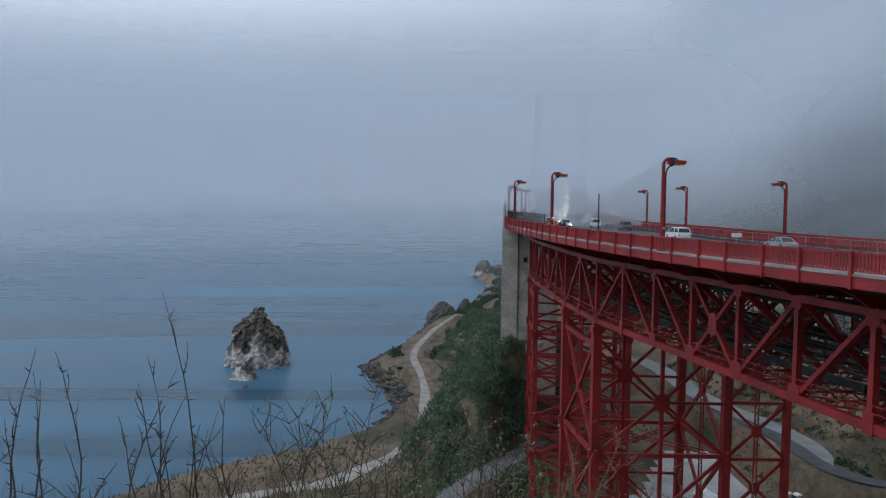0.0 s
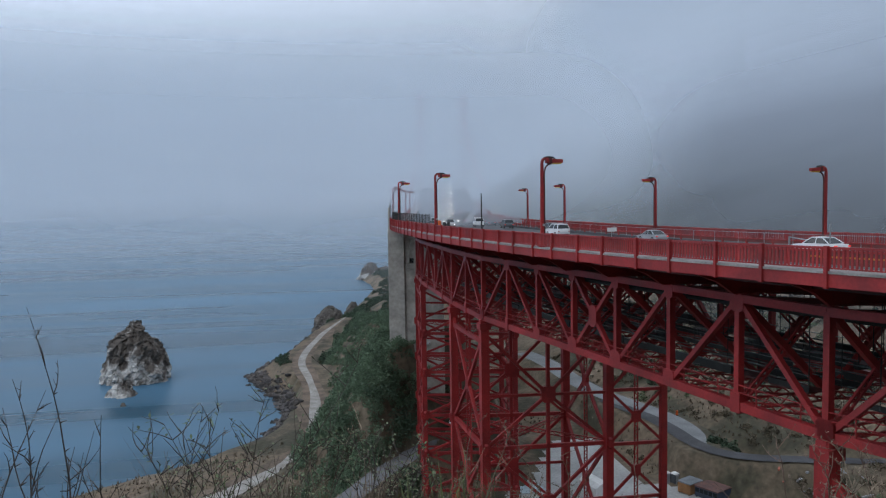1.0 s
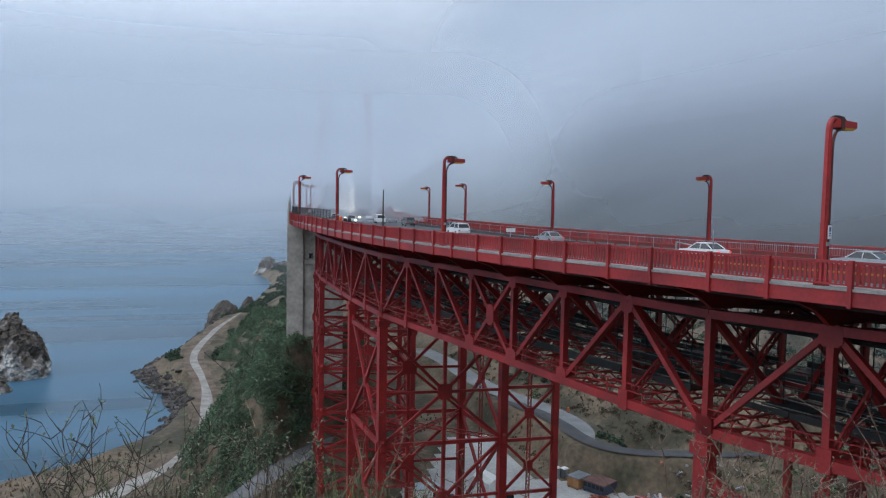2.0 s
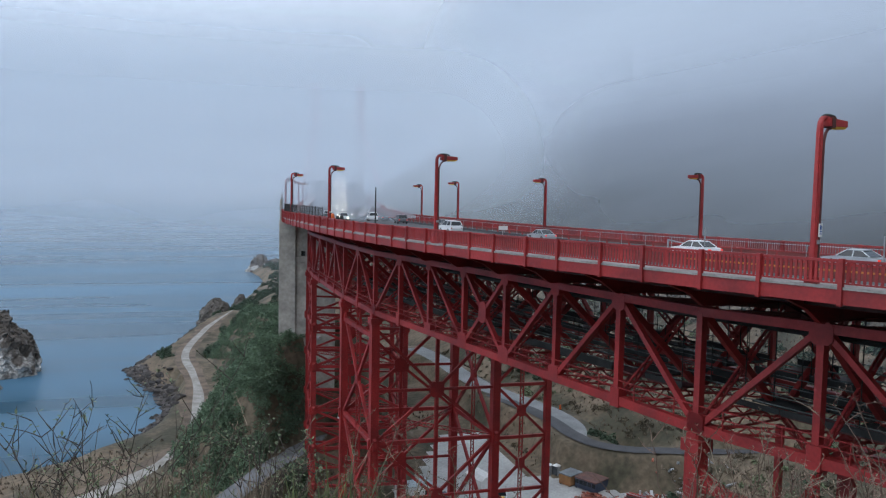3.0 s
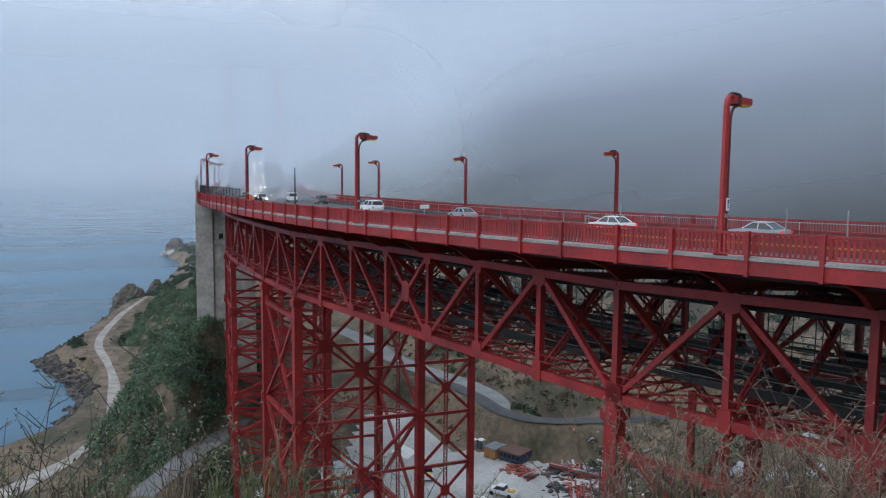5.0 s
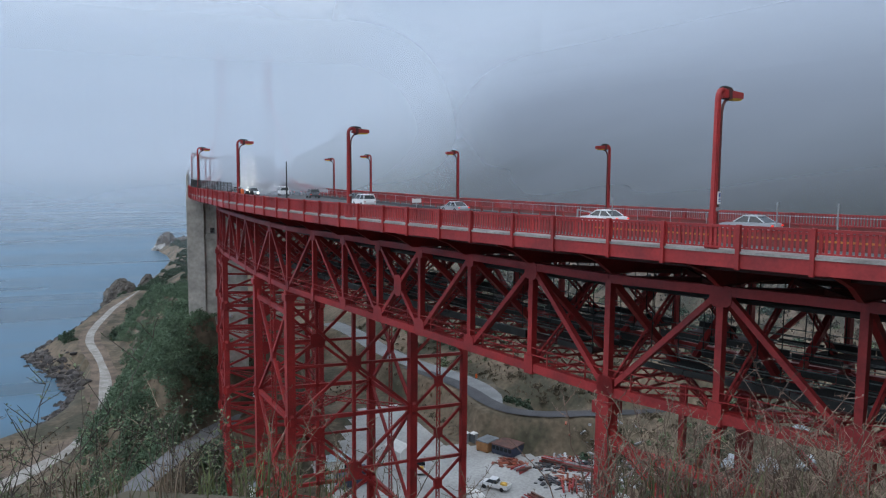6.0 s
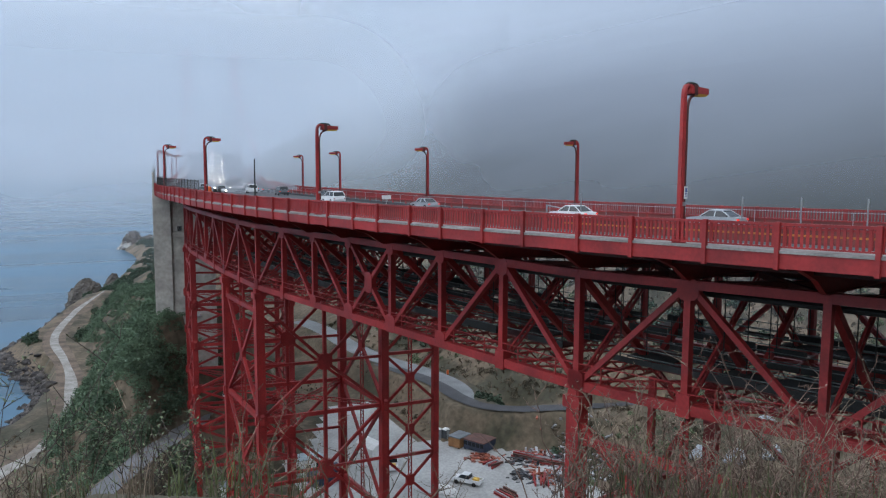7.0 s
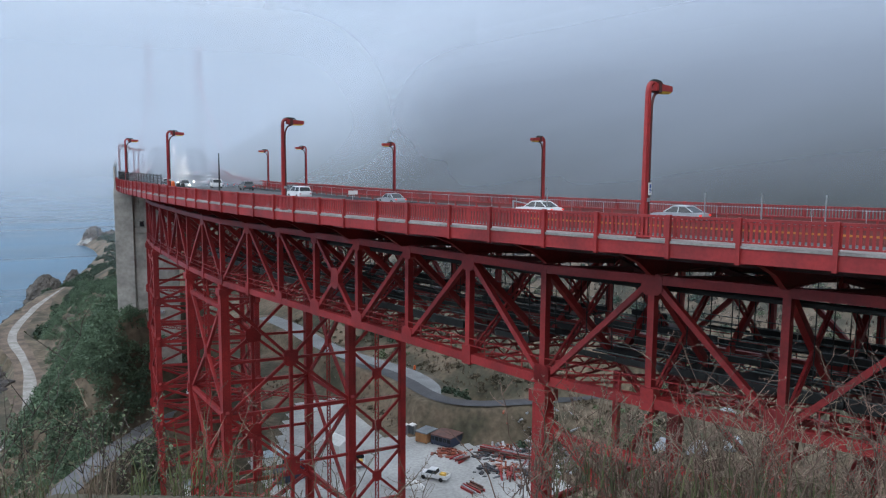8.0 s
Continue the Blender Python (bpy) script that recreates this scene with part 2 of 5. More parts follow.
def bar(name, a, b, w, h, material, parent, up=(0, 0, 1)):
    bm = bmesh.new()
    box(bm, a, b, w, h, up)
    return part(name, bm, material, parent)


def block(bm, x0, x1, y0, y1, z0, z1):
    box(bm, ((x0 + x1) / 2, y0, (z0 + z1) / 2), ((x0 + x1) / 2, y1, (z0 + z1) / 2), x1 - x0, z1 - z0)


def tube(bm, pts, r, n=8):
    """A round bar along a line of points; r is one radius or one for each point."""
    rings, last_u = [], None
    for i, p in enumerate(pts):
        p = Vector(p)
        d = (Vector(pts[min(i + 1, len(pts) - 1)]) - Vector(pts[max(i - 1, 0)])).normalized()
        u = d.orthogonal().normalized() if last_u is None else (last_u - d * last_u.dot(d)).normalized()
        last_u = u
        v = d.cross(u)
        rr = r[i] if isinstance(r, (list, tuple)) else r
        rings.append([bm.verts.new(p + (u * math.cos(2 * math.pi * k / n) + v * math.sin(2 * math.pi * k / n)) * rr) for k in range(n)])
    for a, b in zip(rings, rings[1:]):
        for k in range(n):
            bm.faces.new((a[k], a[(k + 1) % n], b[(k + 1) % n], b[k]))
    bm.faces.new(rings[0][::-1]), bm.faces.new(rings[-1])


def side_solid(bm, prof, w0, w1):
    """A solid from a side profile of (x, z); w0, w1: widths at the bottom and the top of the profile."""
    zs = [z for _, z in prof]
    lo, hi = min(zs), max(zs)

    def half(z):
        return (w0 + (w1 - w0) * (z - lo) / (hi - lo)) / 2
    a = [bm.verts.new((x, -half(z), z)) for x, z in prof]
    b = [bm.verts.new((x, half(z), z)) for x, z in prof]
    bm.faces.new(a), bm.faces.new(b[::-1])
    n = len(prof)
    for i in range(n):
        bm.faces.new((a[(i + 1) % n], a[i], b[i], b[(i + 1) % n]))
    bmesh.ops.recalc_face_normals(bm, faces=bm.faces)


# ---------------------------------------------------------------- the line of the bridge
AX, AY, PHI0, BEND, S_END = 26.51, 29.50, radians(-17.13), radians(0.1697), 149.0


FALL = 0.022


def plan(s, o):
    """World x, y at s metres along the near railing and o metres across the deck."""
    e = min(s, S_END)
    phi = PHI0 + BEND * e
    x = AX + (math.cos(PHI0) - math.cos(phi)) / BEND
    y = AY + (math.sin(phi) - math.sin(PHI0)) / BEND
    if s > S_END:
        x, y = x + (s - S_END) * math.sin(phi), y + (s - S_END) * math.cos(phi)
    return x + o * math.cos(phi), y - o * math.sin(phi)


def grade(s):
    """Height of the kerb line."""
    if s < 85:
        return 68.2 - 0.0148 * s + 9.2e-5 * s * s
    z = 67.607 - 0.011 * (min(s, 150) - 85)
    u = s - 190
    if u > 0:
        z += 0.00018 * u * u
    return z


def P(s, o, dz=0.0):
    """A point at height dz over the kerb line, with the deck's fall to the far side."""
    x, y = plan(s, o)
    return Vector((x, y, grade(s) - FALL * o + dz))


def strip(name, profile, s0, s1, step, material, parent=None, close=True, label=""):
    """Sweeps a profile of (o, dz) along the bridge."""
    bm = bmesh.new()
    n = max(1, round((s1 - s0) / step))
    rows = []
    for i in range(n + 1):
        s = s0 + (s1 - s0) * i / n
        rows.append([bm.verts.new(P(s, o, dz)) for o, dz in profile])
    k = len(profile)
    for a, b in zip(rows, rows[1:]):
        for j in range(k if close else k - 1):
            bm.faces.new((a[j], a[(j + 1) % k], b[(j + 1) % k], b[j]))
    if close:
        bm.faces.new(rows[0][::-1]), bm.faces.new(rows[-1])
    bmesh.ops.recalc_face_normals(bm, faces=bm.faces)
    return part(name, bm, material, parent, label)


S0, S1 = -75.0, 560.0
DECK_W = 27.4

# ---------------------------------------------------------------- ground and sea
SHORE = ((-300, -340), (60, -190), (150, -92), (180, -70), (189, -58), (200, -43.5), (209, -37.5), (217, -29), (233, -21), (249, -17), (266, -16),
         (282, -19), (302, -27), (322, -33.5), (336, -28), (355, -21.5), (388, -15), (414, -6), (470, 8), (550, 24), (640, 38), (700, 30), (780, 110), (1200, 700), (5000, 4500))


def shore(y):
    """x of the waterline at y."""
    for (ya, xa), (yb, xb) in zip(SHORE, SHORE[1:]):
        if y <= yb:
            u = max(0.0, (y - ya) / (yb - ya))
            return xa + (xb - xa) * u
    return SHORE[-1][1]


def ease(v, lo, hi):
    u = min(1.0, max(0.0, (v - lo) / (hi - lo)))
    return u * u * (3 - 2 * u)


def soft_max(vals, k=2.5):
    top = max(vals)
    return top + k * math.log(sum(math.exp((v - top) / k) for v in vals))


SHORE_PATH = ((-80, 146, 6), (-50, 157, 7), (-27.5, 167, 8), (-17.5, 179.6, 8), (-11.3, 190, 8), (-6.1, 210, 8), (-5.3, 234, 8), (-5.6, 255, 8), (-8, 280, 8), (-11.3, 305, 8), (-10.7, 328, 8), (-6, 360, 8), (-2, 376, 9), (8, 405, 11))
YARD_LANE = ((63, 246, 21), (66.8, 231, 20.5), (67.6, 210, 20.5), (69.3, 195, 20.5), (72, 184.5, 20.5), (74.7, 176, 20.5), (76.8, 167, 20.5), (77.0, 159, 20.5), (75.6, 151, 20.5), (75.0, 146, 20.5))
BEND_LANE = ((68.6, 186, 20.3), (71, 176, 20.4), (73, 168, 20.5), (74, 159.5, 20.5), (74.2, 150, 20.5), (76.1, 142.5, 20.5), (81.5, 137.4, 20.6), (90, 133.4, 21), (98, 129.5, 21.5), (110, 122, 23))
LOW_LANE = ((-8, 122, 16), (-2, 129, 18), (2.2, 134.3, 19.3), (6.3, 139.9, 20), (9.8, 146, 20), (13.5, 151, 20), (17.2, 156.2, 20), (23, 160, 20.5), (30, 163, 20))
LANES = ((SHORE_PATH, 5.0), (YARD_LANE, 4.5), (BEND_LANE, 2.9), (LOW_LANE, 2.6))


def lane_at(pts, x, y):
    """Distance from a lane's middle line, and the lane's height there."""
    best = (1e9, 0.0)
    for (xa, ya, za), (xb, yb, zb) in zip(pts, pts[1:]):
        dx, dy = xb - xa, yb - ya
        t = min(1.0, max(0.0, ((x - xa) * dx + (y - ya) * dy) / (dx * dx + dy * dy)))
        d = math.hypot(x - xa - t * dx, y - ya - t * dy)
        if d < best[0]:
            best = (d, za + (zb - za) * t)
    return best


def ground_z(x, y):
    """Height of the land at x, y: a shore shelf, the hill of the lookout, the bank by the pylon, the slope beyond the yard."""
    u = x - shore(y)
    shelf = -6 + 1.05 * (u + 6) if u < 4 else 4.5 + 3.5 * ease(u, 4, 11) + 6 * ease(u, 26, 60)
    r = math.hypot(x, y)
    az = math.atan2(x, max(y, 1e-3) if y > 0 else y)
    fall = 0.82 + 0.10 * math.sin(az * 2.3 + 0.4)
    look_hill = 70.4 - fall * max(0.0, r - 4.0)
    look_hill = look_hill if y > -2 else 70.4 + min(40, -0.5 * (y + 2)) - 0.25 * max(0.0, abs(x) - 30)
    look_hill = max(look_hill, -30)
    # bank that carries the pylon and the road beyond it
    crest = 43.5 - (1.0 + 1.6 * ease(x, 9, 17)) * max(0.0, 160 - y)
    bank = crest - 1.9 * max(0.0, x - 29) - 1.25 * max(0.0, 14 - x) - 0.25 * max(0.0, y - 178)
    if 140 < y < 420:
        foot = max(-9.0, -7.0 + 2.0 * math.sin((y - 215) / 16.0)) + 6.5 + 0.10 * max(0.0, y - 330)
        side = min(crest - 0.12 * max(0.0, y - 166), 8.5 + 1.35 * (x - foot)) - 0.6 * max(0.0, y - 350)
        bank = max(bank, side - 1.9 * max(0.0, x - 29))
    bank = max(bank, -30)
    v = (x - 84) * 0.95 + (y - 120) * 0.12
    slope = 18 + 0.50 * v if v > 0 else 18 + 0.30 * v
    slope = min(slope, 420) * ease(u, 0, 50 + 0.3 * max(0.0, y - 450))
    far = 2 + 0.45 * u * (1 - 0.5 * ease(y, 450, 700)) if y > 330 else -30
    far = min(far, 40) - 30 * (1 - ease(y, 330, 430))
    z = soft_max([shelf, look_hill, bank, slope, far]) - 1.5 * ease(r, 4, 30)
    # the levelled works yard and the lane above it
    north = 178 - 32 * ease(x, 58, 68)
    yard = ease(x, 20 + 0.5 * max(0, y - 138), 32 + 0.4 * max(0, y - 138)) * (1 - ease(x, 84, 92)) * ease(y, 92, 104) * (1 - ease(y, north, north + 8))
    z = z * (1 - yard) + 14.0 * yard
    level = yard
    for pts, half in LANES:
        d, lz = lane_at(pts, x, y)
        soft = 7 if half > 4.8 else 3.5
        if d < half + soft:
            k = 1 - ease(d, half, half + soft)
            z, level = z * (1 - k) + lz * k, max(level, k)
    if u < 6:
        z = min(z, shelf)
    z = max(z, -7)
    rough = ease(r, 8, 60) * (1 - 0.97 * level)
    z += (noise.noise(Vector((x, y, 0)) / 15) * 1.5 + noise.noise(Vector((x, y, 5)) / 4.5) * 0.5) * rough * ease(u, 0, 30)
    return z


def axis_steps(lo, hi, near_lo, near_hi, fine, growth):
    vals = list(np.arange(near_lo, near_hi + 0.01, fine))
    s, v = fine, near_hi
    while v < hi:
        s *= growth
        v += s
        vals.append(v)
    s, v = fine, near_lo
    while v > lo:
        s *= growth
        v -= s
        vals.insert(0, v)
    return vals


def build_ground():
    xs = axis_steps(-2500, 3000, -70, 130, 2.0, 1.12)
    ys = axis_steps(-2000, 4000, -6, 300, 2.0, 1.10)
    verts = [(x, y, ground_z(x, y)) for y in ys for x in xs]
    nx = len(xs)
    faces = [(j * nx + i, j * nx + i + 1, (j + 1) * nx + i + 1, (j + 1) * nx + i) for j in range(len(ys) - 1) for i in range(nx - 1)]
    me = bpy.data.meshes.new("ground")
    me.from_pydata(verts, [], faces)
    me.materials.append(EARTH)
    for p in me.polygons:
        p.use_smooth = True
    return tagged(new("ground", me), "dry brown and green coastal hillside falling to the shore", "ground", kind="structure")


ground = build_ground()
bm = bmesh.new()
bmesh.ops.create_grid(bm, x_segments=40, y_segments=40, size=4500)
sea = tagged(part("water", bm, WATER), "calm grey-blue sea under fog", "sea", kind="structure")

# ---------------------------------------------------------------- drifting fog
SEAWARD = (0.16, 0.28, 1.0, 0.0)
LANDWARD = (0.28, 0.56, 1.0, 0.0)


def fog_bank(radius, low, high, z0, z1, grain, turn=SEAWARD):
    """A curtain of fog curving round the bay."""
    bm = bmesh.new()
    thin = 72 + (0.18 if radius > 3000 else 0.30) * radius
    rows, top = [], thin + 4
    last = 120.0 if turn is None else math.degrees(math.atan(turn[1])) + 0.5
    for i in range(81):
        a = radians(-80 + (last + 80) * i / 80)
        rows.append([bm.verts.new((radius * math.sin(a), radius * math.cos(a), z)) for z in (-3 if radius > 3000 else 10, top)])
    for a, b in zip(rows, rows[1:]):
        bm.faces.new((a[0], b[0], b[1], a[1]))
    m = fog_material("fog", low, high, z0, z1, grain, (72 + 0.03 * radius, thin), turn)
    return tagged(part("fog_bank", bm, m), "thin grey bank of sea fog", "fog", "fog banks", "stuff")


def hill_fog(shift, low, high, z0, z1, grain, fade, colour, turn):
    """A sheet of fog lying along the slope above the road."""
    bm = bmesh.new()
    rows = []
    for i in range(58):
        along = -500 + 40 * i
        row = []
        v = 24.0 - shift
        for z in range(30, int(fade[1]) + 15, 15):
            row.append(bm.verts.new((84 + v * 1.036 - 0.125 * along, 120 + v * 0.131 + 0.992 * along, z)))
            v += 15 / (0.5 + 2.5 * ease(z, 70, 330))
        rows.append(row)
    for a, b in zip(rows, rows[1:]):
        for k in range(len(a) - 1):
            if max(q.co.x / max(q.co.y, 1.0) for q in (a[k], b[k], a[k + 1], b[k + 1])) < turn[0]:
                continue
            bm.faces.new((a[k], b[k], b[k + 1], a[k + 1]))
    bmesh.ops.delete(bm, geom=[v for v in bm.verts if not v.link_faces], context="VERTS")
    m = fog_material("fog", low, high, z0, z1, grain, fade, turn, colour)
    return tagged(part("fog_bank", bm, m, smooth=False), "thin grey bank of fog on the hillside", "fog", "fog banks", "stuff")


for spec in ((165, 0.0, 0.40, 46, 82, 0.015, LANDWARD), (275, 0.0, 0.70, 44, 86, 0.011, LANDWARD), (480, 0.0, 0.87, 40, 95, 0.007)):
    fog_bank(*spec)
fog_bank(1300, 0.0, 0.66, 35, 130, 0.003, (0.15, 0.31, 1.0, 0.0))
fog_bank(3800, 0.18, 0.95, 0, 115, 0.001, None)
# second sheet tinted darker, to put the hillside's dimmer light into its colour
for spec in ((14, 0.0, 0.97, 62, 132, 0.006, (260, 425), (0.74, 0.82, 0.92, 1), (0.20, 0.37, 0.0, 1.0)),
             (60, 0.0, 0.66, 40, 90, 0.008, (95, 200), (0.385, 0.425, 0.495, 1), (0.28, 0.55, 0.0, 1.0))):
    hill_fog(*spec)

# ---------------------------------------------------------------- bridge deck
SUNK = 0.34            # the lanes lie below the walkways
deck = strip("road", [(0.3, -0.02), (3.4, -0.02), (3.4, -SUNK), (DECK_W - 3.4, -SUNK), (DECK_W - 3.4, -0.02), (DECK_W - 0.3, -0.02), (DECK_W - 0.3, -0.40), (0.3, -0.40)], S0, S1, 4, ASPHALT)
tagged(deck, "dark asphalt roadway of the viaduct", "road", kind="structure")
for o, side in ((-0.1, 1), (DECK_W + 0.1, -1)):
    fascia = strip("fascia_girder", [(o, -0.12), (o + 0.25 * side, -0.12), (o + 0.25 * side, -0.80), (o, -0.80)], S0, S1, 4, RED)
    tagged(fascia, "red-painted steel edge girder under the railing", "girder", kind="structure")
    kerb = strip("kerb", [(o - 0.05 * side, -0.115), (o + 0.35 * side, -0.115), (o + 0.35 * side, 0.015), (o - 0.05 * side, 0.015)], S0, S1, 4, KERB)
    tagged(kerb, "pale concrete kerb along the deck edge", "kerb", kind="structure")


def railing(o, s0, s1, label):
    ob = empty("railing", P(0, o), label, "railing")
    inv = Matrix.Translation(-P(0, o))
    made = []
    for name, za, zb, w in (("top_rail", 1.11, 1.24, 0.16), ("bottom_rail", 0.12, 0.2, 0.1)):
        made.append(strip(name, [(o - w / 2, za), (o + w / 2, za), (o + w / 2, zb), (o - w / 2, zb)], s0, s1, 3, RED, ob))
    for s in [-5.0 + 7.62 * i + gap for i in range(-8, 45) for gap in (0.0, 3.49)]:
        if not s0 <= s <= s1:
            continue
        a, b = P(s, o - 0.12 if o < 5 else o + 0.12, -0.86), P(s, o - 0.12 if o < 5 else o + 0.12, 1.28)
        made.append(bar("post", a, b, 0.2, 0.22, RED, ob, (*[c for c in (P(s, 5) - P(s, 0)).normalized().xy], 0)))
    bm = bmesh.new()
    s = s0
    while s < min(s1, 130):
        a = P(s, o, 0.2)
        box(bm, a, a + Vector((0, 0, 0.92)), 0.125, 0.05, (*(P(s, 5) - P(s, 0)).normalized().xy, 0))
        s += 0.25
    made.append(tagged(part("picket", bm, RED, ob), kind="stuff"))
    for m in made:
        m.matrix_parent_inverse = inv
    return ob


railing(0.0, -60, 330, "red steel railing with square pickets on the near deck edge")
railing(DECK_W, -60, 330, "red steel railing on the far deck edge")


def across(s):
    v = P(s, 5) - P(s, 0)
    return Vector((v.x, v.y, 0)).normalized()


def inner_barrier(o, label, tall=0.46):
    """Low red barrier between walkway and lanes, with amber markers."""
    org = P(0, o)
    ob = empty("inner_barrier", org, label, "barrier", "inner barriers")
    made = [strip("panel", [(o - 0.06, 0.12), (o + 0.06, 0.12), (o + 0.06, tall), (o - 0.06, tall)], -60, 300, 4, BARRIER_RED, ob),
            strip("cap_rail", [(o - 0.11, tall), (o + 0.11, tall), (o + 0.11, tall + 0.12), (o - 0.11, tall + 0.12)], -60, 300, 4, RED, ob)]
    for i in range(60):
        s = -58 + i * 3.86
        made.append(bar("post", P(s, o, -0.02), P(s, o, tall + 0.16), 0.14, 0.2, RED, ob, across(s)))
    if o < 5:
        made.append(strip("amber_stripe", [(o - 0.075, tall * 0.6), (o - 0.062, tall * 0.6), (o - 0.062, tall * 0.6 + 0.1), (o - 0.075, tall * 0.6 + 0.1)], -60, 10, 3, AMBER, ob))
    for m in made:
        m.matrix_parent_inverse = Matrix.Translation(-org)


inner_barrier(3.2, "low red steel barrier with amber markers beside the walkway", 0.80)
inner_barrier(DECK_W - 3.2, "low red steel barrier between the lanes and the far walkway", 0.40)

# ---------------------------------------------------------------- trusses
PANEL = 7.62
O_NEAR, O_FAR = 5.0, 21.7
Z_TOP, Z_BOT = -2.75, -10.02
NODE0 = 10.05          # a support
SUPPORTS = (-7, 0, 7, 9, 13, 15)


def node(k):
    return NODE0 + PANEL * k


def straight(k, o, dz):
    """A point of a truss, which runs straight from support to support."""
    for ka, kb in zip(SUPPORTS, SUPPORTS[1:]):
        if k <= kb:
            break
    return P(node(ka), o, dz).lerp(P(node(kb), o, dz), (k - ka) / (kb - ka))


def T(k, o):
    return straight(k, o, Z_TOP)


def B(k, o):
    return straight(k, o, Z_BOT)


def gusset(bm, c, u, v, half_u, half_v, thick):
    """An eight-sided plate round c in the plane of u and v."""
    n = u.cross(v).normalized() * thick / 2
    k = 0.62
    pts = [(1, k), (k, 1), (-k, 1), (-1, k), (-1, -k), (-k, -1), (k, -1), (1, -k)]
    lo = [bm.verts.new(c + u * (a * half_u) + v * (b * half_v) - n) for a, b in pts]
    hi = [bm.verts.new(c + u * (a * half_u) + v * (b * half_v) + n) for a, b in pts]
    bm.faces.new(lo[::-1]), bm.faces.new(hi)
    for i in range(8):
        bm.faces.new((lo[i], lo[(i + 1) % 8], hi[(i + 1) % 8], hi[i]))


def truss(k0, k1, diags, o, label):
    org = B(k0, o)
    ob = empty("deck_truss", org, label, "truss", "deck trusses")
    made = []
    for k in range(k0, k1):
        made.append(bar("top_chord", T(k, o), T(k + 1, o), 0.5, 0.54, RED, ob))
        made.append(bar("bottom_chord", B(k, o), B(k + 1, o), 0.5, 0.62, RED, ob))
    for k in range(k0, k1 + (1 if k1 == SUPPORTS[-1] else 0)):
        made.append(bar("vertical", B(k, o), T(k, o), 0.42, 0.5, RED, ob, across(node(k))))
    for ka, za, kb, zb in diags:
        a = T(ka, o) if za else B(ka, o)
        b = T(kb, o) if zb else B(kb, o)
        made.append(bar("diagonal", a, b, 0.34, 0.4, RED, ob, across(node(ka))))
    ends = {}
    for ka, za, kb, zb in diags:
        for k, z in ((ka, za), (kb, zb)):
            ends[k, z] = ends.get((k, z), 0) + 1
    for (k, z), n in ends.items():
        c = T(k, o) if z else B(k, o)
        u = (T(k + 1, o) - T(k, o)).normalized()
        bm = bmesh.new()
        big = (0.8 if z else 1.0) * (1.0 if n > 1 else 0.8)
        gusset(bm, c + Vector((0, 0, -0.28 if z else 0.40)), u, Vector((0, 0, 1)), 0.82 * big, 0.76 * big, 0.53)
        made.append(part("gusset_plate", bm, RED, ob))
    pairs = [(d, e) for d in diags for e in diags if d[0] == e[0] and d[2] == e[2] and d[1] != e[1] and d[1]]
    for d, e in pairs:
        c = (T(d[0], o) + B(d[2], o)) / 2
        bm = bmesh.new()
        gusset(bm, c, (T(d[0] + 1, o) - T(d[0], o)).normalized(), Vector((0, 0, 1)), 0.65, 0.95, 0.5)
        made.append(part("gusset_plate", bm, RED, ob))
    for k in range(k0, k1):
        if (k, 0) not in ends:
            made.append(bar("shoe", B(k, o) + Vector((0, 0, -0.45)), B(k, o) + Vector((0, 0, 0.9)), 0.85, 0.7, RED, ob, across(node(k))))
    for m in made:
        m.matrix_parent_inverse = Matrix.Translation(-org)
    return ob


MAIN = [(0, 0, 1, 1), (1, 1, 2, 0), (2, 1, 3, 0), (3, 1, 4, 0), (3, 0, 4, 1), (5, 1, 4, 0), (6, 1, 5, 0), (6, 1, 7, 0)]
NEXT = [(0, 0, -1, 1), (-1, 1, -2, 0), (-2, 0, -3, 1), (-3, 1, -4, 0), (-4, 0, -5, 1), (-5, 1, -6, 0), (-6, 0, -7, 1)]
ENDS = [(13, 0, 14, 1), (14, 1, 15, 0)]
OVER = [(7, 0, 8, 1), (8, 1, 9, 0)]
LAST = [(9, 0, 10, 1), (10, 1, 11, 0), (11, 0, 12, 1), (12, 1, 13, 0)]
for o, word in ((O_NEAR, "near"), (O_FAR, "far")):
    for k0, k1, d in ((-7, 0, NEXT), (0, 7, MAIN), (7, 9, OVER), (9, 13, LAST), (13, 15, ENDS)):
        truss(k0, k1, d, o, "red riveted steel deck truss carrying the roadway")


def laced(name, a, b, w, material, parent):
    """Two angle irons joined by zigzag lacing."""
    bm = bmesh.new()
    d = (b - a).normalized()
    up = Vector((0, 0, 1)) if abs(d.z) < 0.95 else Vector((1, 0, 0))
    v = d.cross(up).cross(d).normalized()
    for sgn in (-1, 1):
        box(bm, a + v * sgn * w, b + v * sgn * w, 0.16, 0.12)
    n = max(2, int((b - a).length / (w * 2.4)))
    for i in range(n):
        p, q = a.lerp(b, i / n), a.lerp(b, (i + 1) / n)
        sgn = 1 if i % 2 else -1
        box(bm, p + v * sgn * w, q - v * sgn * w, 0.05, 0.10)
    return part(name, bm, material, parent)


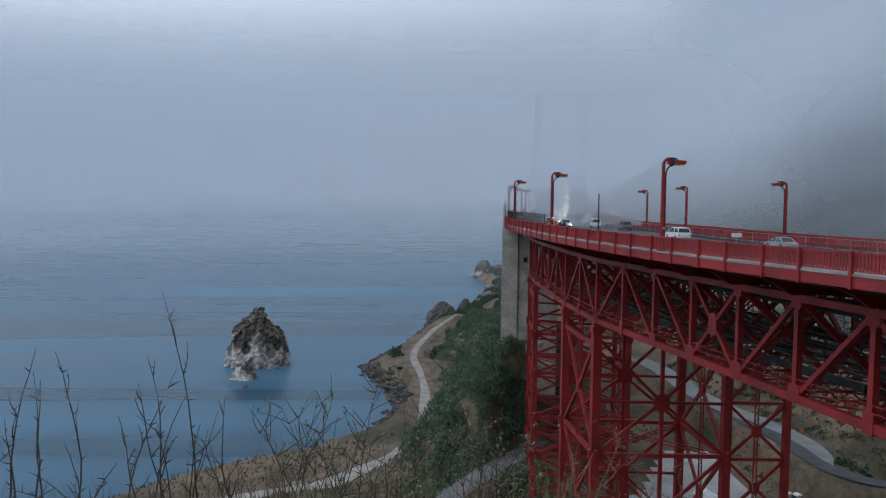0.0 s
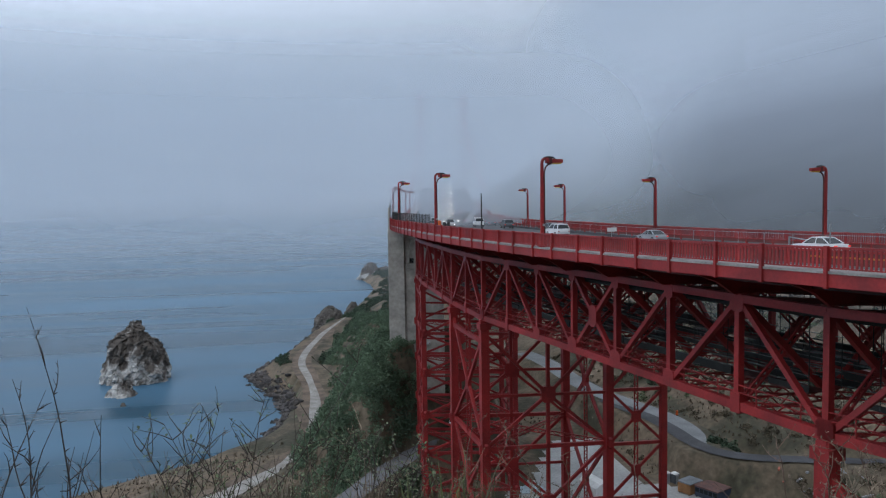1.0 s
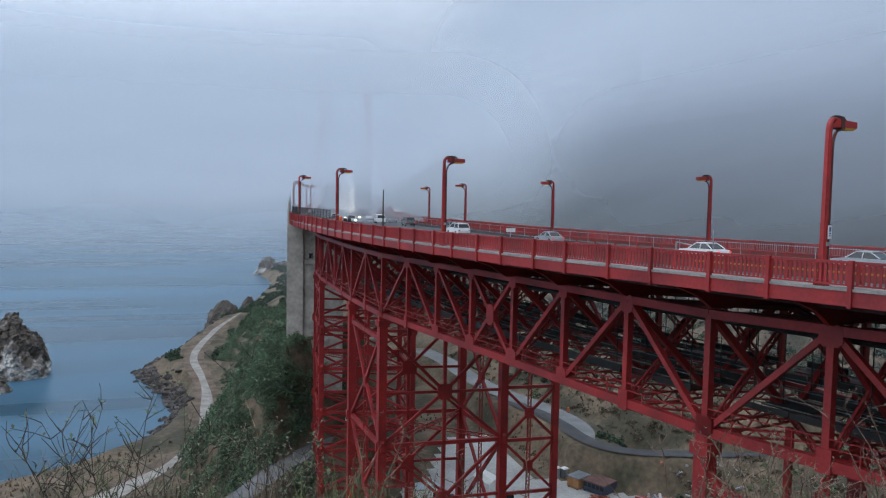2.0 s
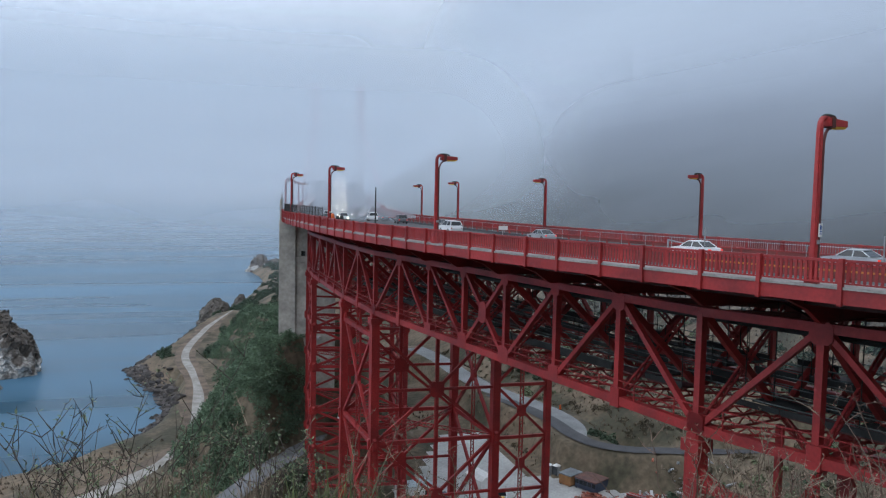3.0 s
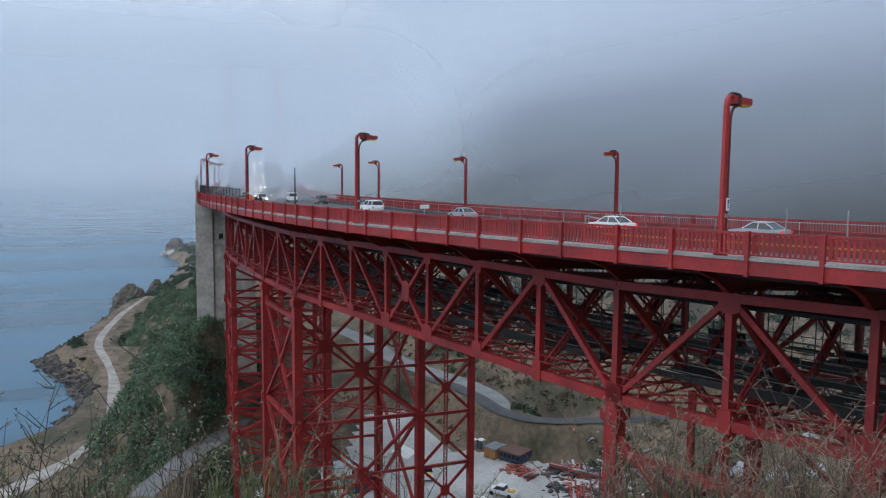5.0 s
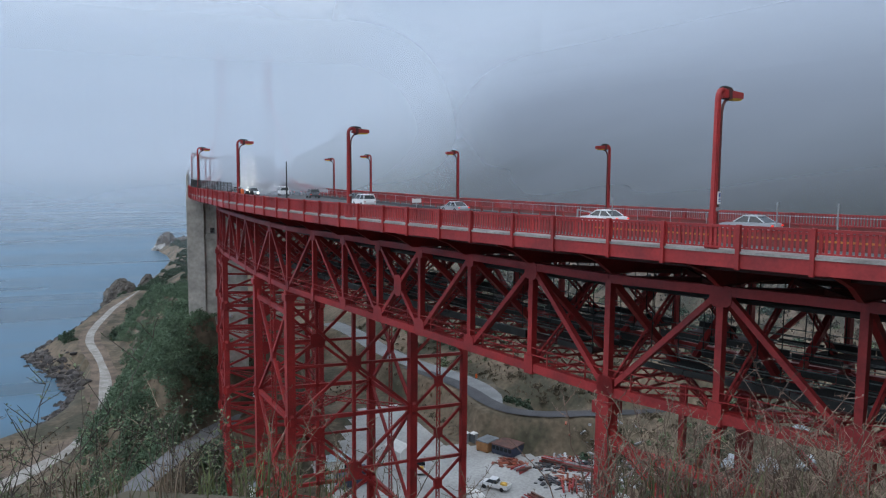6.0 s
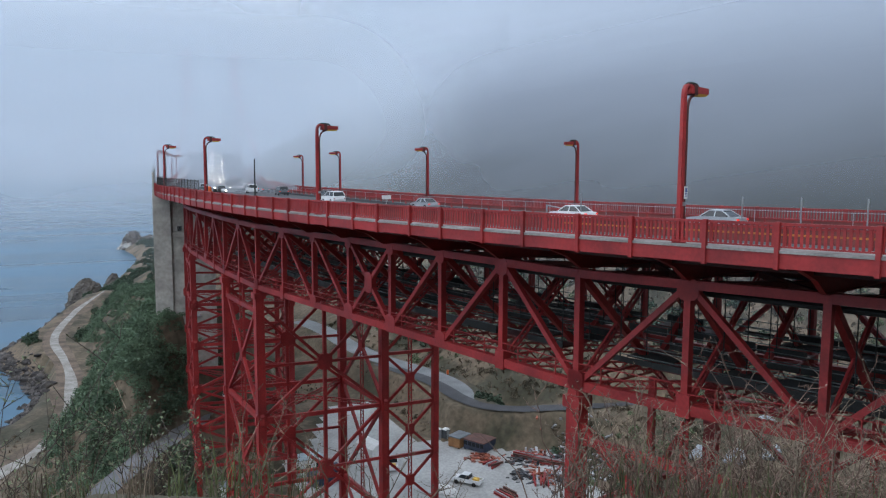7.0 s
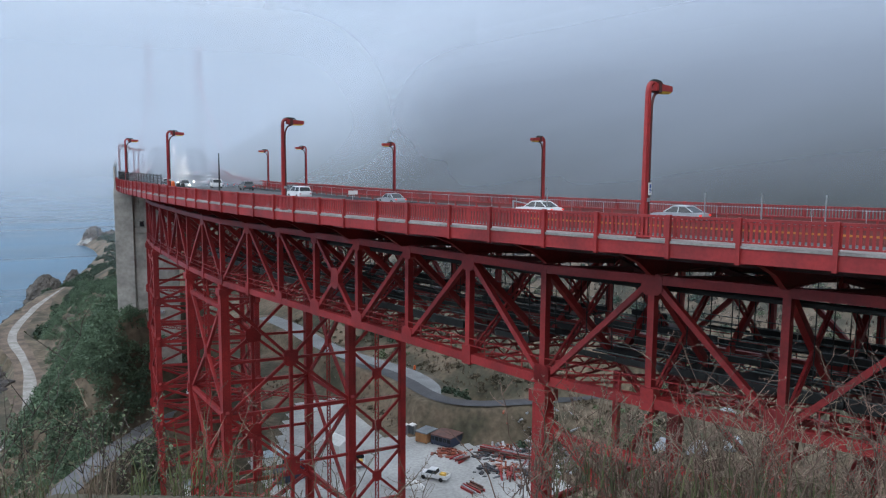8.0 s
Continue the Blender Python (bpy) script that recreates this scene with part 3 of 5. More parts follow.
def floor_beam(k):
    """Deep cross girder with tapered brackets to both railings, and a sway frame between the trusses."""
    s = node(k)
    org = P(s, 0)
    ob = empty("floor_beam", org, "dark red steel cross girder with bracket ends under the deck", "beam", "floor beams")
    made = []
    bm = bmesh.new()
    d = (P(s, 5) - P(s, 0)).normalized()
    fwd = Vector((-d.y, d.x, 0)).normalized()
    rim = [(0.12, -0.82), (1.9, -1.0), (3.6, -1.55), (O_NEAR, -2.4)]
    prof = rim + [(DECK_W - o, z) for o, z in rim[::-1]] + [(DECK_W - 0.12, -0.4), (0.12, -0.4)]
    n = len(prof)
    for w, sx in ((0.05, 0),):
        lo = [bm.verts.new(P(s, o, z) - fwd * w) for o, z in prof]
        hi = [bm.verts.new(P(s, o, z) + fwd * w) for o, z in prof]
        bm.faces.new(lo[::-1]), bm.faces.new(hi)
        for i in range(n):
            bm.faces.new((lo[i], lo[(i + 1) % n], hi[(i + 1) % n], hi[i]))
    made.append(part("web", bm, RED, ob))
    made.append(bar("bottom_flange", P(s, O_NEAR, -2.42), P(s, DECK_W - O_NEAR, -2.42), 0.4, 0.06, RED, ob))
    for (oa, za), (ob_, zb) in zip(rim, rim[1:]):
        made.append(bar("bracket_flange", P(s, oa, za - 0.02), P(s, ob_, zb - 0.02), 0.3, 0.05, RED, ob))
        made.append(bar("bracket_flange", P(s, DECK_W - oa, za - 0.02), P(s, DECK_W - ob_, zb - 0.02), 0.3, 0.05, RED, ob))
    low = (B(k, O_NEAR) + B(k, O_FAR)) / 2
    high = (T(k, O_NEAR) + T(k, O_FAR)) / 2
    for o in (O_NEAR, O_FAR):
        made.append(bar("sway_brace", T(k, o), low, 0.4, 0.45, RED, ob))
        made.append(laced("sway_brace", B(k, o), high, 0.2, RED, ob))
    made.append(laced("bottom_strut", B(k, O_NEAR), B(k, O_FAR), 0.38, RED, ob))
    for m in made:
        m.matrix_parent_inverse = Matrix.Translation(-org)


for k in range(-7, 16):
    floor_beam(k)

# same red steel as the trusses; the deck's shade is painted in
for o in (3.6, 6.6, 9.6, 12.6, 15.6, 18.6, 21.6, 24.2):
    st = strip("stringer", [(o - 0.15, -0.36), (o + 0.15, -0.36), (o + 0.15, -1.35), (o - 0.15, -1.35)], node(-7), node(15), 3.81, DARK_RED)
    tagged(st, "red longitudinal stringer beam, painted darker for the shade under the deck", "stringer", "deck stringers")


def lateral_bracing(k):
    org = B(k, O_NEAR)
    ob = empty("lateral_bracing", org, "red lattice bracing between the truss chords", "bracing", "lateral bracing")
    c0, c1 = (B(k, O_NEAR) + B(k, O_FAR)) / 2, (B(k + 1, O_NEAR) + B(k + 1, O_FAR)) / 2
    for a, b in ((B(k, O_NEAR), c1), (B(k + 1, O_NEAR), c0), (B(k, O_FAR), c1), (B(k + 1, O_FAR), c0)):
        m = laced("brace", a, b, 0.24, RED, ob)
        m.matrix_parent_inverse = Matrix.Translation(-org)
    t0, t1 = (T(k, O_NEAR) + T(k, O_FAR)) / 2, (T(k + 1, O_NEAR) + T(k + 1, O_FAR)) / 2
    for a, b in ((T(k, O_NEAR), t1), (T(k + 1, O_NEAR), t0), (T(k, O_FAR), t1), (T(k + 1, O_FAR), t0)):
        # darker than the lower braces: shade below the deck put into the paint
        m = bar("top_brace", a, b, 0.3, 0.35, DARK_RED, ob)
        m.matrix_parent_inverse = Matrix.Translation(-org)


for k in range(-7, 15):
    lateral_bracing(k)


def tower(k_a, k_b, joints, centres, leg_w=0.95):
    """A braced steel tower of four legs under the trusses; joints and centres are the heights of struts and of the crossings at the near side."""
    org = B(k_a, O_NEAR)
    ob = empty("bridge_tower", org, "red lattice steel viaduct tower with four legs and gusset plates", "tower", "viaduct towers")
    made, cols = [], {}
    for k in (k_a, k_b):
        for o in (O_NEAR, O_FAR):
            top = B(k, o) - Vector((0, 0, 0.3))
            base = Vector((top.x, top.y, ground_z(top.x, top.y) - 1.0))
            cols[k, o] = top
            v = across(node(k))
            made.append(bar("leg", base, top, leg_w, leg_w, RED, ob, v))
            for sgn in (-1, 1):
                for w, off in ((0.10, 0.5), (0.06, 0.28)):
                    d = v * (sgn * leg_w * off)
                    made.append(bar("leg_flange", base + d, top + d - Vector((0, 0, 1.0)), leg_w + w, 0.08, RED, ob, v))
            made.append(bar("bearing", top - Vector((0, 0, 1.1)), top - Vector((0, 0, 0.35)), leg_w + 0.45, leg_w + 0.45, RED, ob, v))
            made.append(bar("bearing_shoe", top - Vector((0, 0, 0.348)), top + Vector((0, 0, 0.1)), leg_w * 0.7, leg_w + 0.1, RED, ob, v))

    def pt(key, z):
        t_ = cols[key]
        return Vector((t_.x, t_.y, z - 0.042 * (key[1] - O_NEAR)))
    faces = [((k_a, O_NEAR), (k_a, O_FAR), 1), ((k_b, O_NEAR), (k_b, O_FAR), 1), ((k_a, O_NEAR), (k_b, O_NEAR), 0), ((k_a, O_FAR), (k_b, O_FAR), 0)]
    for p, q, wide in faces:
        tp, tq = cols[p], cols[q]
        u = (tq - tp).normalized()
        low = min(ground_z(c.x, c.y) for c in (tp, tq, (tp + tq) / 2)) - 1.0
        if not wide:
            made.append(bar("strut", pt(p, joints[0] - 1.2), pt(q, joints[0] - 1.2), 0.42, 0.55, RED, ob))
        for z in joints[1:]:
            made.append(bar("strut", pt(p, z), pt(q, z), 0.42, 0.5 if wide else 0.6, RED, ob))
            for key in (p, q):
                bm = bmesh.new()
                gusset(bm, pt(key, z), u, Vector((0, 0, 1)), 0.72, 0.85, 0.45)
                made.append(part("joint_plate", bm, RED, ob))
        for z0, z1, zc in zip(joints, joints[1:], centres):
            c = (pt(p, zc) + pt(q, zc)) / 2
            for key, z in ((p, z0), (q, z0), (p, z1), (q, z1)):
                made.append(bar("brace", pt(key, z), c, 0.34, 0.38, RED, ob) if wide else bar("brace", pt(key, z), c, 0.36, 0.42, RED, ob))
            bm = bmesh.new()
            gusset(bm, c, u, Vector((0, 0, 1)), 0.95 if wide else 0.6, 1.0 if wide else 0.8, 0.5)
            made.append(part("gusset_plate", bm, RED, ob))
            if wide:
                made.append(bar("strut", pt(p, zc), pt(q, zc), 0.30, 0.34, RED, ob))
        c = (tp + tq) / 2
        top = Vector((c.x, c.y, min(tp.z, tq.z) - 0.3))
        if wide:
            made.append(bar("centre_post", Vector((c.x, c.y, low)), top, 0.42, 0.42, RED, ob, u))
        else:
            made.append(laced("centre_post", Vector((c.x, c.y, low)), top, 0.2, RED, ob))
    # flat bracing between the two faces at each strut
    for z in joints[1:]:
        made.append(laced("flat_brace", pt((k_a, O_NEAR), z), pt((k_b, O_FAR), z), 0.24, RED, ob))
        made.append(laced("flat_brace", pt((k_b, O_NEAR), z), pt((k_a, O_FAR), z), 0.24, RED, ob))
    for m in made:
        m.matrix_parent_inverse = Matrix.Translation(-org)
    return ob


def outrigger(k, o, heights):
    """A braced bay beside the tower: one leg, a laced middle post and two crossings to each strut."""
    far = B(k, O_FAR) - Vector((0, 0, 0.5))
    org = P(node(k), o, Z_BOT)
    ob = empty("tower_outrigger", org, "red lattice steel bay braced against the viaduct tower", "tower")
    foot = ground_z(org.x, org.y) - 1.0
    made = [bar("leg", Vector((org.x, org.y, foot)), org, 0.75, 0.8, RED, ob, across(node(k)))]
    fall = 0.042 * (o - O_FAR)

    def pt(w, z):
        return Vector((far.x + (org.x - far.x) * w, far.y + (org.y - far.y) * w, z - fall * w))
    mid = pt(0.5, 0)
    made.append(laced("centre_post", Vector((mid.x, mid.y, foot)), pt(0.5, heights[0]), 0.22, RED, ob))
    u = (org - far).normalized()
    for z0, z1 in zip(heights, heights[1:]):
        zc = (z0 + z1) / 2
        made.append(bar("strut", pt(0, z0), pt(1, z0), 0.34, 0.42, RED, ob))
        for w, z in ((0, z0), (1, z0), (0, z1), (1, z1)):
            made.append(bar("brace", pt(w, z), pt(0.5, zc), 0.28, 0.34, RED, ob))
        bm = bmesh.new()
        gusset(bm, pt(0.5, zc), u, Vector((0, 0, 1)), 0.6, 0.75, 0.4)
        made.append(part("gusset_plate", bm, RED, ob))
        bm = bmesh.new()
        gusset(bm, pt(1, z1), u, Vector((0, 0, 1)), 0.5, 0.6, 0.42)
        made.append(part("joint_plate", bm, RED, ob))
    for m in made:
        m.matrix_parent_inverse = Matrix.Translation(-org)


tower(7, 9, (55.6, 41.1, 26.4, 15.5), (47.7, 33.8, 21.0))
tower(13, 15, (55.6, 47.98, 40.93, 33.0, 26.0, 19.0), (51.6, 44.4, 36.8, 29.6, 22.4), 0.8)
tower(0, -2, (55.6, 43.0), (49.5,), 0.9)
outrigger(7, 29.6, (54.8, 47.2, 40.1, 32.9, 25.7, 18.5))


def catwalk_rail(k0, k1, o):
    org = B(k0, o)
    ob = empty("catwalk_rail", org, "thin red handrail along the bottom chord", "handrail", "catwalk rails")
    made = []
    off = -0.2 if o < 10 else 0.2
    for k in range(k0, k1):
        for h in (0.95, 1.45):
            made.append(bar("rail", B(k, o + off) + Vector((0, 0, h)), B(k + 1, o + off) + Vector((0, 0, h)), 0.06, 0.06, RED, ob))
        for u in (0.25, 0.75):
            p = B(k, o + off).lerp(B(k + 1, o + off), u)
            made.append(bar("stanchion", p + Vector((0, 0, 0.3)), p + Vector((0, 0, 1.47)), 0.07, 0.07, RED, ob))
    for m in made:
        m.matrix_parent_inverse = Matrix.Translation(-org)


for o in (O_NEAR, O_FAR):
    catwalk_rail(-7, 15, o)


def work_platform(s0, s1, o0, o1, dz):
    """A hanging maintenance platform under the deck, wrapped in dark netting."""
    org = P(s0, o0, dz)
    ob = empty("work_platform", org, "dark hanging maintenance platform with netting and pipe rails", "platform")
    made = []
    s = s0
    while s < s1 - 3:
        for j in range(3):
            if noise.noise(Vector((s * 0.31, j * 1.7 + o0, dz))) > -0.12:
                a, b = o0 + (o1 - o0) * j / 3 + 0.08, o0 + (o1 - o0) * (j + 1) / 3 - 0.08
                up = 0.12 * noise.noise(Vector((s, j, 3)))
                made.append(strip("floor_panel", [(a, dz + up), (b, dz + up), (b, dz + up - 0.12), (a, dz + up - 0.12)], s + 0.1, s + 3.5, 3.4, DARK if (j + int(s)) % 3 else DARK_RED, ob))
        s += 3.6
    for o in (o0, o1, (o0 + o1) / 2):
        for h in (0.55, 1.1):
            made.append(strip("pipe_rail", [(o - 0.03, dz + h), (o + 0.03, dz + h), (o + 0.03, dz + h + 0.06), (o - 0.03, dz + h + 0.06)], s0, s1, 3, PIPE, ob))
        s = s0
        while s <= s1:
            made.append(bar("hanger", P(s, o, dz), P(s, o, -2.4), 0.05, 0.05, DARK, ob, (0, 1, 0)))
            s += 7.62
    for o in (o0, o1):
        s = s0
        while s < s1 - 3:
            bm = bmesh.new()
            h = 0.45 + 0.5 * noise.noise(Vector((s, o, dz)))
            if h < 0.3:
                s += 3.6
                bm.free()
                continue
            rows = [[bm.verts.new(P(s + 3.5 * i / 4, o + w + 0.05 * math.sin(i * 2 + s), dz + 0.02 + z)) for w, z in ((-0.03, 0), (-0.03, h), (0.03, h), (0.03, 0))] for i in range(5)]
            for a, b in zip(rows, rows[1:]):
                for q in range(4):
                    bm.faces.new((a[q], a[(q + 1) % 4], b[(q + 1) % 4], b[q]))
            bm.faces.new(rows[0][::-1]), bm.faces.new(rows[-1])
            made.append(part("side_netting", bm, DARK, ob))
            s += 3.6
    for m in made:
        m.matrix_parent_inverse = Matrix.Translation(-org)


work_platform(-36, 12, 9, 15, -9.0)
work_platform(15, 96, 9, 15, -8.9)
work_platform(-36, 14, 16, 21, -8.2)
work_platform(17, 96, 16, 21, -8.2)
for o, r in ((7.2, 0.16), (8.0, 0.10), (20.6, 0.22)):
    bm = bmesh.new()
    tube(bm, [P(s, o, -3.4) for s in np.arange(-45, 110, 4.0)], r, 7)
    tagged(part("service_pipe", bm, DARK), "dark service pipe hung under the deck", "pipe", "service pipes")

# ---------------------------------------------------------------- pylon
def pylon(s, o0, o1, depth):
    """Concrete pylon with a flat pilaster, a recessed panel, a small window and a stepped head beside the railing."""
    v = across(s)
    f = Vector((-v.y, v.x, 0))
    c = P(s, 0)
    org = Vector((c.x, c.y, 36))
    ob = empty("concrete_pylon", org, "weathered grey concrete bridge pylon with a small window", "pylon")
    made = []

    def slab(name, oa, ob_, fa, fb, z0, z1, material=CONCRETE):
        bm = bmesh.new()
        p = Vector((c.x, c.y, 0)) + v * ((oa + ob_) / 2)
        q = p + f * fa
        r = p + f * fb
        box(bm, q + Vector((0, 0, (z0 + z1) / 2)), r + Vector((0, 0, (z0 + z1) / 2)), abs(ob_ - oa), z1 - z0)
        bmesh.ops.bevel(bm, geom=bm.edges[:], offset=0.06, segments=1, affect="EDGES")
        made.append(part(name, bm, material, ob))
    p1, w0, w1 = o0 + 3.4, o0 + 4.55, o0 + 5.4
    slab("pilaster", o0, p1, -depth / 2 - 0.6, depth / 2, 30, 66.2)
    slab("shaft", p1 + 0.002, o1, -depth / 2, depth / 2, 30, 57.3)
    slab("lintel", p1 + 0.002, o1, -depth / 2 - 0.35, depth / 2, 57.303, 58.35)
    slab("upper_wall", p1 + 0.002, w0, -depth / 2, depth / 2, 58.353, 65.0)
    slab("upper_wall", w1, o1, -depth / 2, depth / 2, 58.353, 65.0)
    slab("window_infill", w0 + 0.003, w1 - 0.003, -depth / 2 + 0.9, depth / 2, 58.353, 58.5)
    slab("window_infill", w0 + 0.003, w1 - 0.003, -depth / 2 + 0.9, depth / 2, 59.6, 65.0)
    slab("window_recess", w0 + 0.003, w1 - 0.003, -depth / 2 + 1.0, depth / 2 - 0.2, 58.503, 59.597, DARK)
    slab("window_sill", w0 + 0.003, w1 - 0.003, -depth / 2, -depth / 2 + 0.897, 58.353, 58.5)
    slab("window_head", w0 + 0.003, w1 - 0.003, -depth / 2, -depth / 2 + 0.897, 59.6, 65.0)
    slab("head", o0 + 0.1, -0.28, -depth / 2 - 0.2, depth / 2, 66.203, 70.4)
    slab("cap", o0 + 0.2, -0.28, -depth / 2 + 0.8, depth / 2 - 0.8, 70.403, 71.4)
    for m in made:
        m.matrix_parent_inverse = Matrix.Translation(-org)


pylon(140.6, -0.75, 11.0, 9.0)

# ---------------------------------------------------------------- lamps


def make_lamp():
    ob = empty("street_lamp", (0, 0, 0), "red steel street lamp with an arched arm and amber lens", "street lamp", "lamps along the deck")

    bm = bmesh.new()
    box(bm, (0, 0, 0.32), (0, 0, 7.4), 0.27, 0.27, (0, 1, 0))
    for v in bm.verts:
        k = 1.12 - 0.16 * ease(v.co.z, 0.3, 7.4)
        v.co.x, v.co.y = v.co.x * k, v.co.y * k
    bmesh.ops.bevel(bm, geom=[e for e in bm.edges if abs(e.verts[0].co.z - e.verts[1].co.z) > 1], offset=0.05, segments=2, affect="EDGES")
    part("pole", bm, RED, ob)
    bm = bmesh.new()
    block(bm, -0.28, 0.28, -0.25, 0.25, 0, 0.32)
    part("base", bm, RED, ob)
    bm = bmesh.new()
    tube(bm, [(0, 0, 7.3), (0, 0, 7.5), (0.03, 0, 7.68), (0.12, 0, 7.84), (0.26, 0, 7.92), (0.45, 0, 7.92), (0.7, 0, 7.90)], [0.15, 0.145, 0.14, 0.13, 0.12, 0.11, 0.10], 10)
    part("arm", bm, RED, ob)
    bm = bmesh.new()
    tube(bm, [(0.12, 0, 7.95), (0.30, 0, 8.02), (0.55, 0, 8.06), (0.85, 0, 8.06), (1.15, 0, 8.02), (1.30, 0, 7.94)], [0.05, 0.07, 0.07, 0.07, 0.07, 0.05], 8)
    part("cap", bm, DARK, ob, "black arched hood over the lamp head")
    bm = bmesh.new()
    tube(bm, [(0.19, -0.11, 0.3), (0.18, -0.11, 4), (0.17, -0.11, 6.5), (0.21, -0.10, 6.85), (0.34, -0.08, 7.16), (0.56, -0.05, 7.37), (0.9, 0, 7.47)], 0.075, 8)
    part("conduit", bm, DARK_RED, ob, "dark conduit along the pole")
    bm = bmesh.new()
    side_solid(bm, [(0.40, 7.52), (2.02, 7.54), (2.04, 7.86), (0.40, 7.93)], 0.46, 0.42)
    bmesh.ops.bevel(bm, geom=bm.edges[:], offset=0.03, segments=2, affect="EDGES")
    part("lamp_head", bm, RED, ob)
    bm = bmesh.new()
    side_solid(bm, [(0.62, 7.47), (0.92, 7.47), (0.92, 7.97), (0.62, 7.99)], 0.50, 0.46)
    part("clamp", bm, DARK_RED, ob, "dark clamp band round the lamp head")
    bm = bmesh.new()
    side_solid(bm, [(0.98, 7.535), (1.06, 7.42), (1.80, 7.44), (1.94, 7.55)], 0.34, 0.42)
    part("lens", bm, YELLOW, ob, "amber glass lens")
    bm = bmesh.new()
    block(bm, -0.03, 0.2, -0.2, -0.155, 1.9, 2.1)
    part("access_plate", bm, STEEL, ob)
    return ob


lamp = make_lamp()
first = True
for s, o in [(s, 0.45) for s in (0.2, 35.9, 68.7, 102.8, 137, 171, 205, 239, 273)] + [(s, DECK_W - 0.45) for s in (-4, 30.9, 60.7, 94.1, 122)]:
    p = P(s, o)
    v = across(s)
    m = pose(p.x, p.y, p.z, 0, 0, math.degrees(math.atan2(v.y, v.x)) + (0 if o < 5 else 180)) @ Matrix.Scale(0.978 if o < 5 else 0.925, 4)
    if first:
        lamp.matrix_basis, first = m, False
    else:
        copy_thing(lamp, m)

# ---------------------------------------------------------------- lanes and yard surfaces


def smooth_line(pts, n=8):
    out = []
    for i in range(len(pts) - 1):
        p0, p1, p2, p3 = (Vector(pts[max(0, min(len(pts) - 1, i + k))]) for k in (-1, 0, 1, 2))
        for j in range(n):
            t = j / n
            out.append(0.5 * (2 * p1 + (p2 - p0) * t + (2 * p0 - 5 * p1 + 4 * p2 - p3) * t * t + (3 * p1 - p0 - 3 * p2 + p3) * t ** 3))
    out.append(Vector(pts[-1]))
    return out


def ribbon(name, pts, width, material, rise=0.15, ragged=0.0, widen=0.0):
    """A lane laid on the ground along a line."""
    line = smooth_line(pts)
    bm = bmesh.new()
    rows = []
    for i, p in enumerate(line):
        d = (line[min(i + 1, len(line) - 1)] - line[max(i - 1, 0)])
        nrm = Vector((d.y, -d.x, 0)).normalized()
        w = width * (1 + ragged * noise.noise(Vector((i * 0.09, width, 0)))) * (1 + widen * ease(190 - p.y, 0, 35)) * (0.25 + 0.75 * ease(len(line) - i, 0, 14))
        row = []
        for k in range(-2, 3):
            q = p + nrm * (k / 4 * w)
            row.append(bm.verts.new((q.x, q.y, max(p.z, ground_z(q.x, q.y)) + rise)))
        rows.append(row)
    for a, b in zip(rows, rows[1:]):
        for k in range(4):
            bm.faces.new((a[k], a[k + 1], b[k + 1], b[k]))
    return part(name, bm, material, smooth=True)


tagged(ribbon("path_verge", SHORE_PATH, 8.0, BARE, 0.05, 0.7, 0.9), "bare brown earth beside the shore track", "earth", kind="structure")
tagged(ribbon("shore_path", SHORE_PATH, 2.9, GRAVEL, 0.14, 0.45, 1.9), "pale gravel track winding along the shore", "path", kind="structure")
tagged(ribbon("yard_road", YARD_LANE, 6.4, ROADWAY, 0.10), "grey service road coming down to the yard", "road", kind="structure")
tagged(ribbon("bend_road", BEND_LANE, 3.9, ASPHALT, 0.22), "dark asphalt road bending above the yard", "road", kind="structure")
tagged(ribbon("lower_road", LOW_LANE, 4.6, LANE, 0.12), "short grey asphalt lane on the hillside", "road", kind="structure")
bm = bmesh.new()
for i in range(25):
    for j in range(33):
        bm.verts.new((33 + i * 2.05 + noise.noise(Vector((i, j, 3))) * 0.6, 105 + j * 2.2 + noise.noise(Vector((j, i, 9))) * 0.6, 14.16))
bm.verts.ensure_lookup_table()
for i in range(24):
    for j in range(32):
        x, y = 33 + i * 2.05, 105 + j * 2.2
        if y > 144 and not 33 + 0.5 * (y - 138) < x < 60:
            continue
        v = [bm.verts[k] for k in (i * 33 + j, (i + 1) * 33 + j, (i + 1) * 33 + j + 1, i * 33 + j + 1)]
        bm.faces.new(v)
bmesh.ops.delete(bm, geom=[v for v in bm.verts if not v.link_faces], context="VERTS")
tagged(part("yard_pavement", bm, YARD), "pale concrete works yard below the bridge", "pavement", kind="structure")

# ---------------------------------------------------------------- rocks


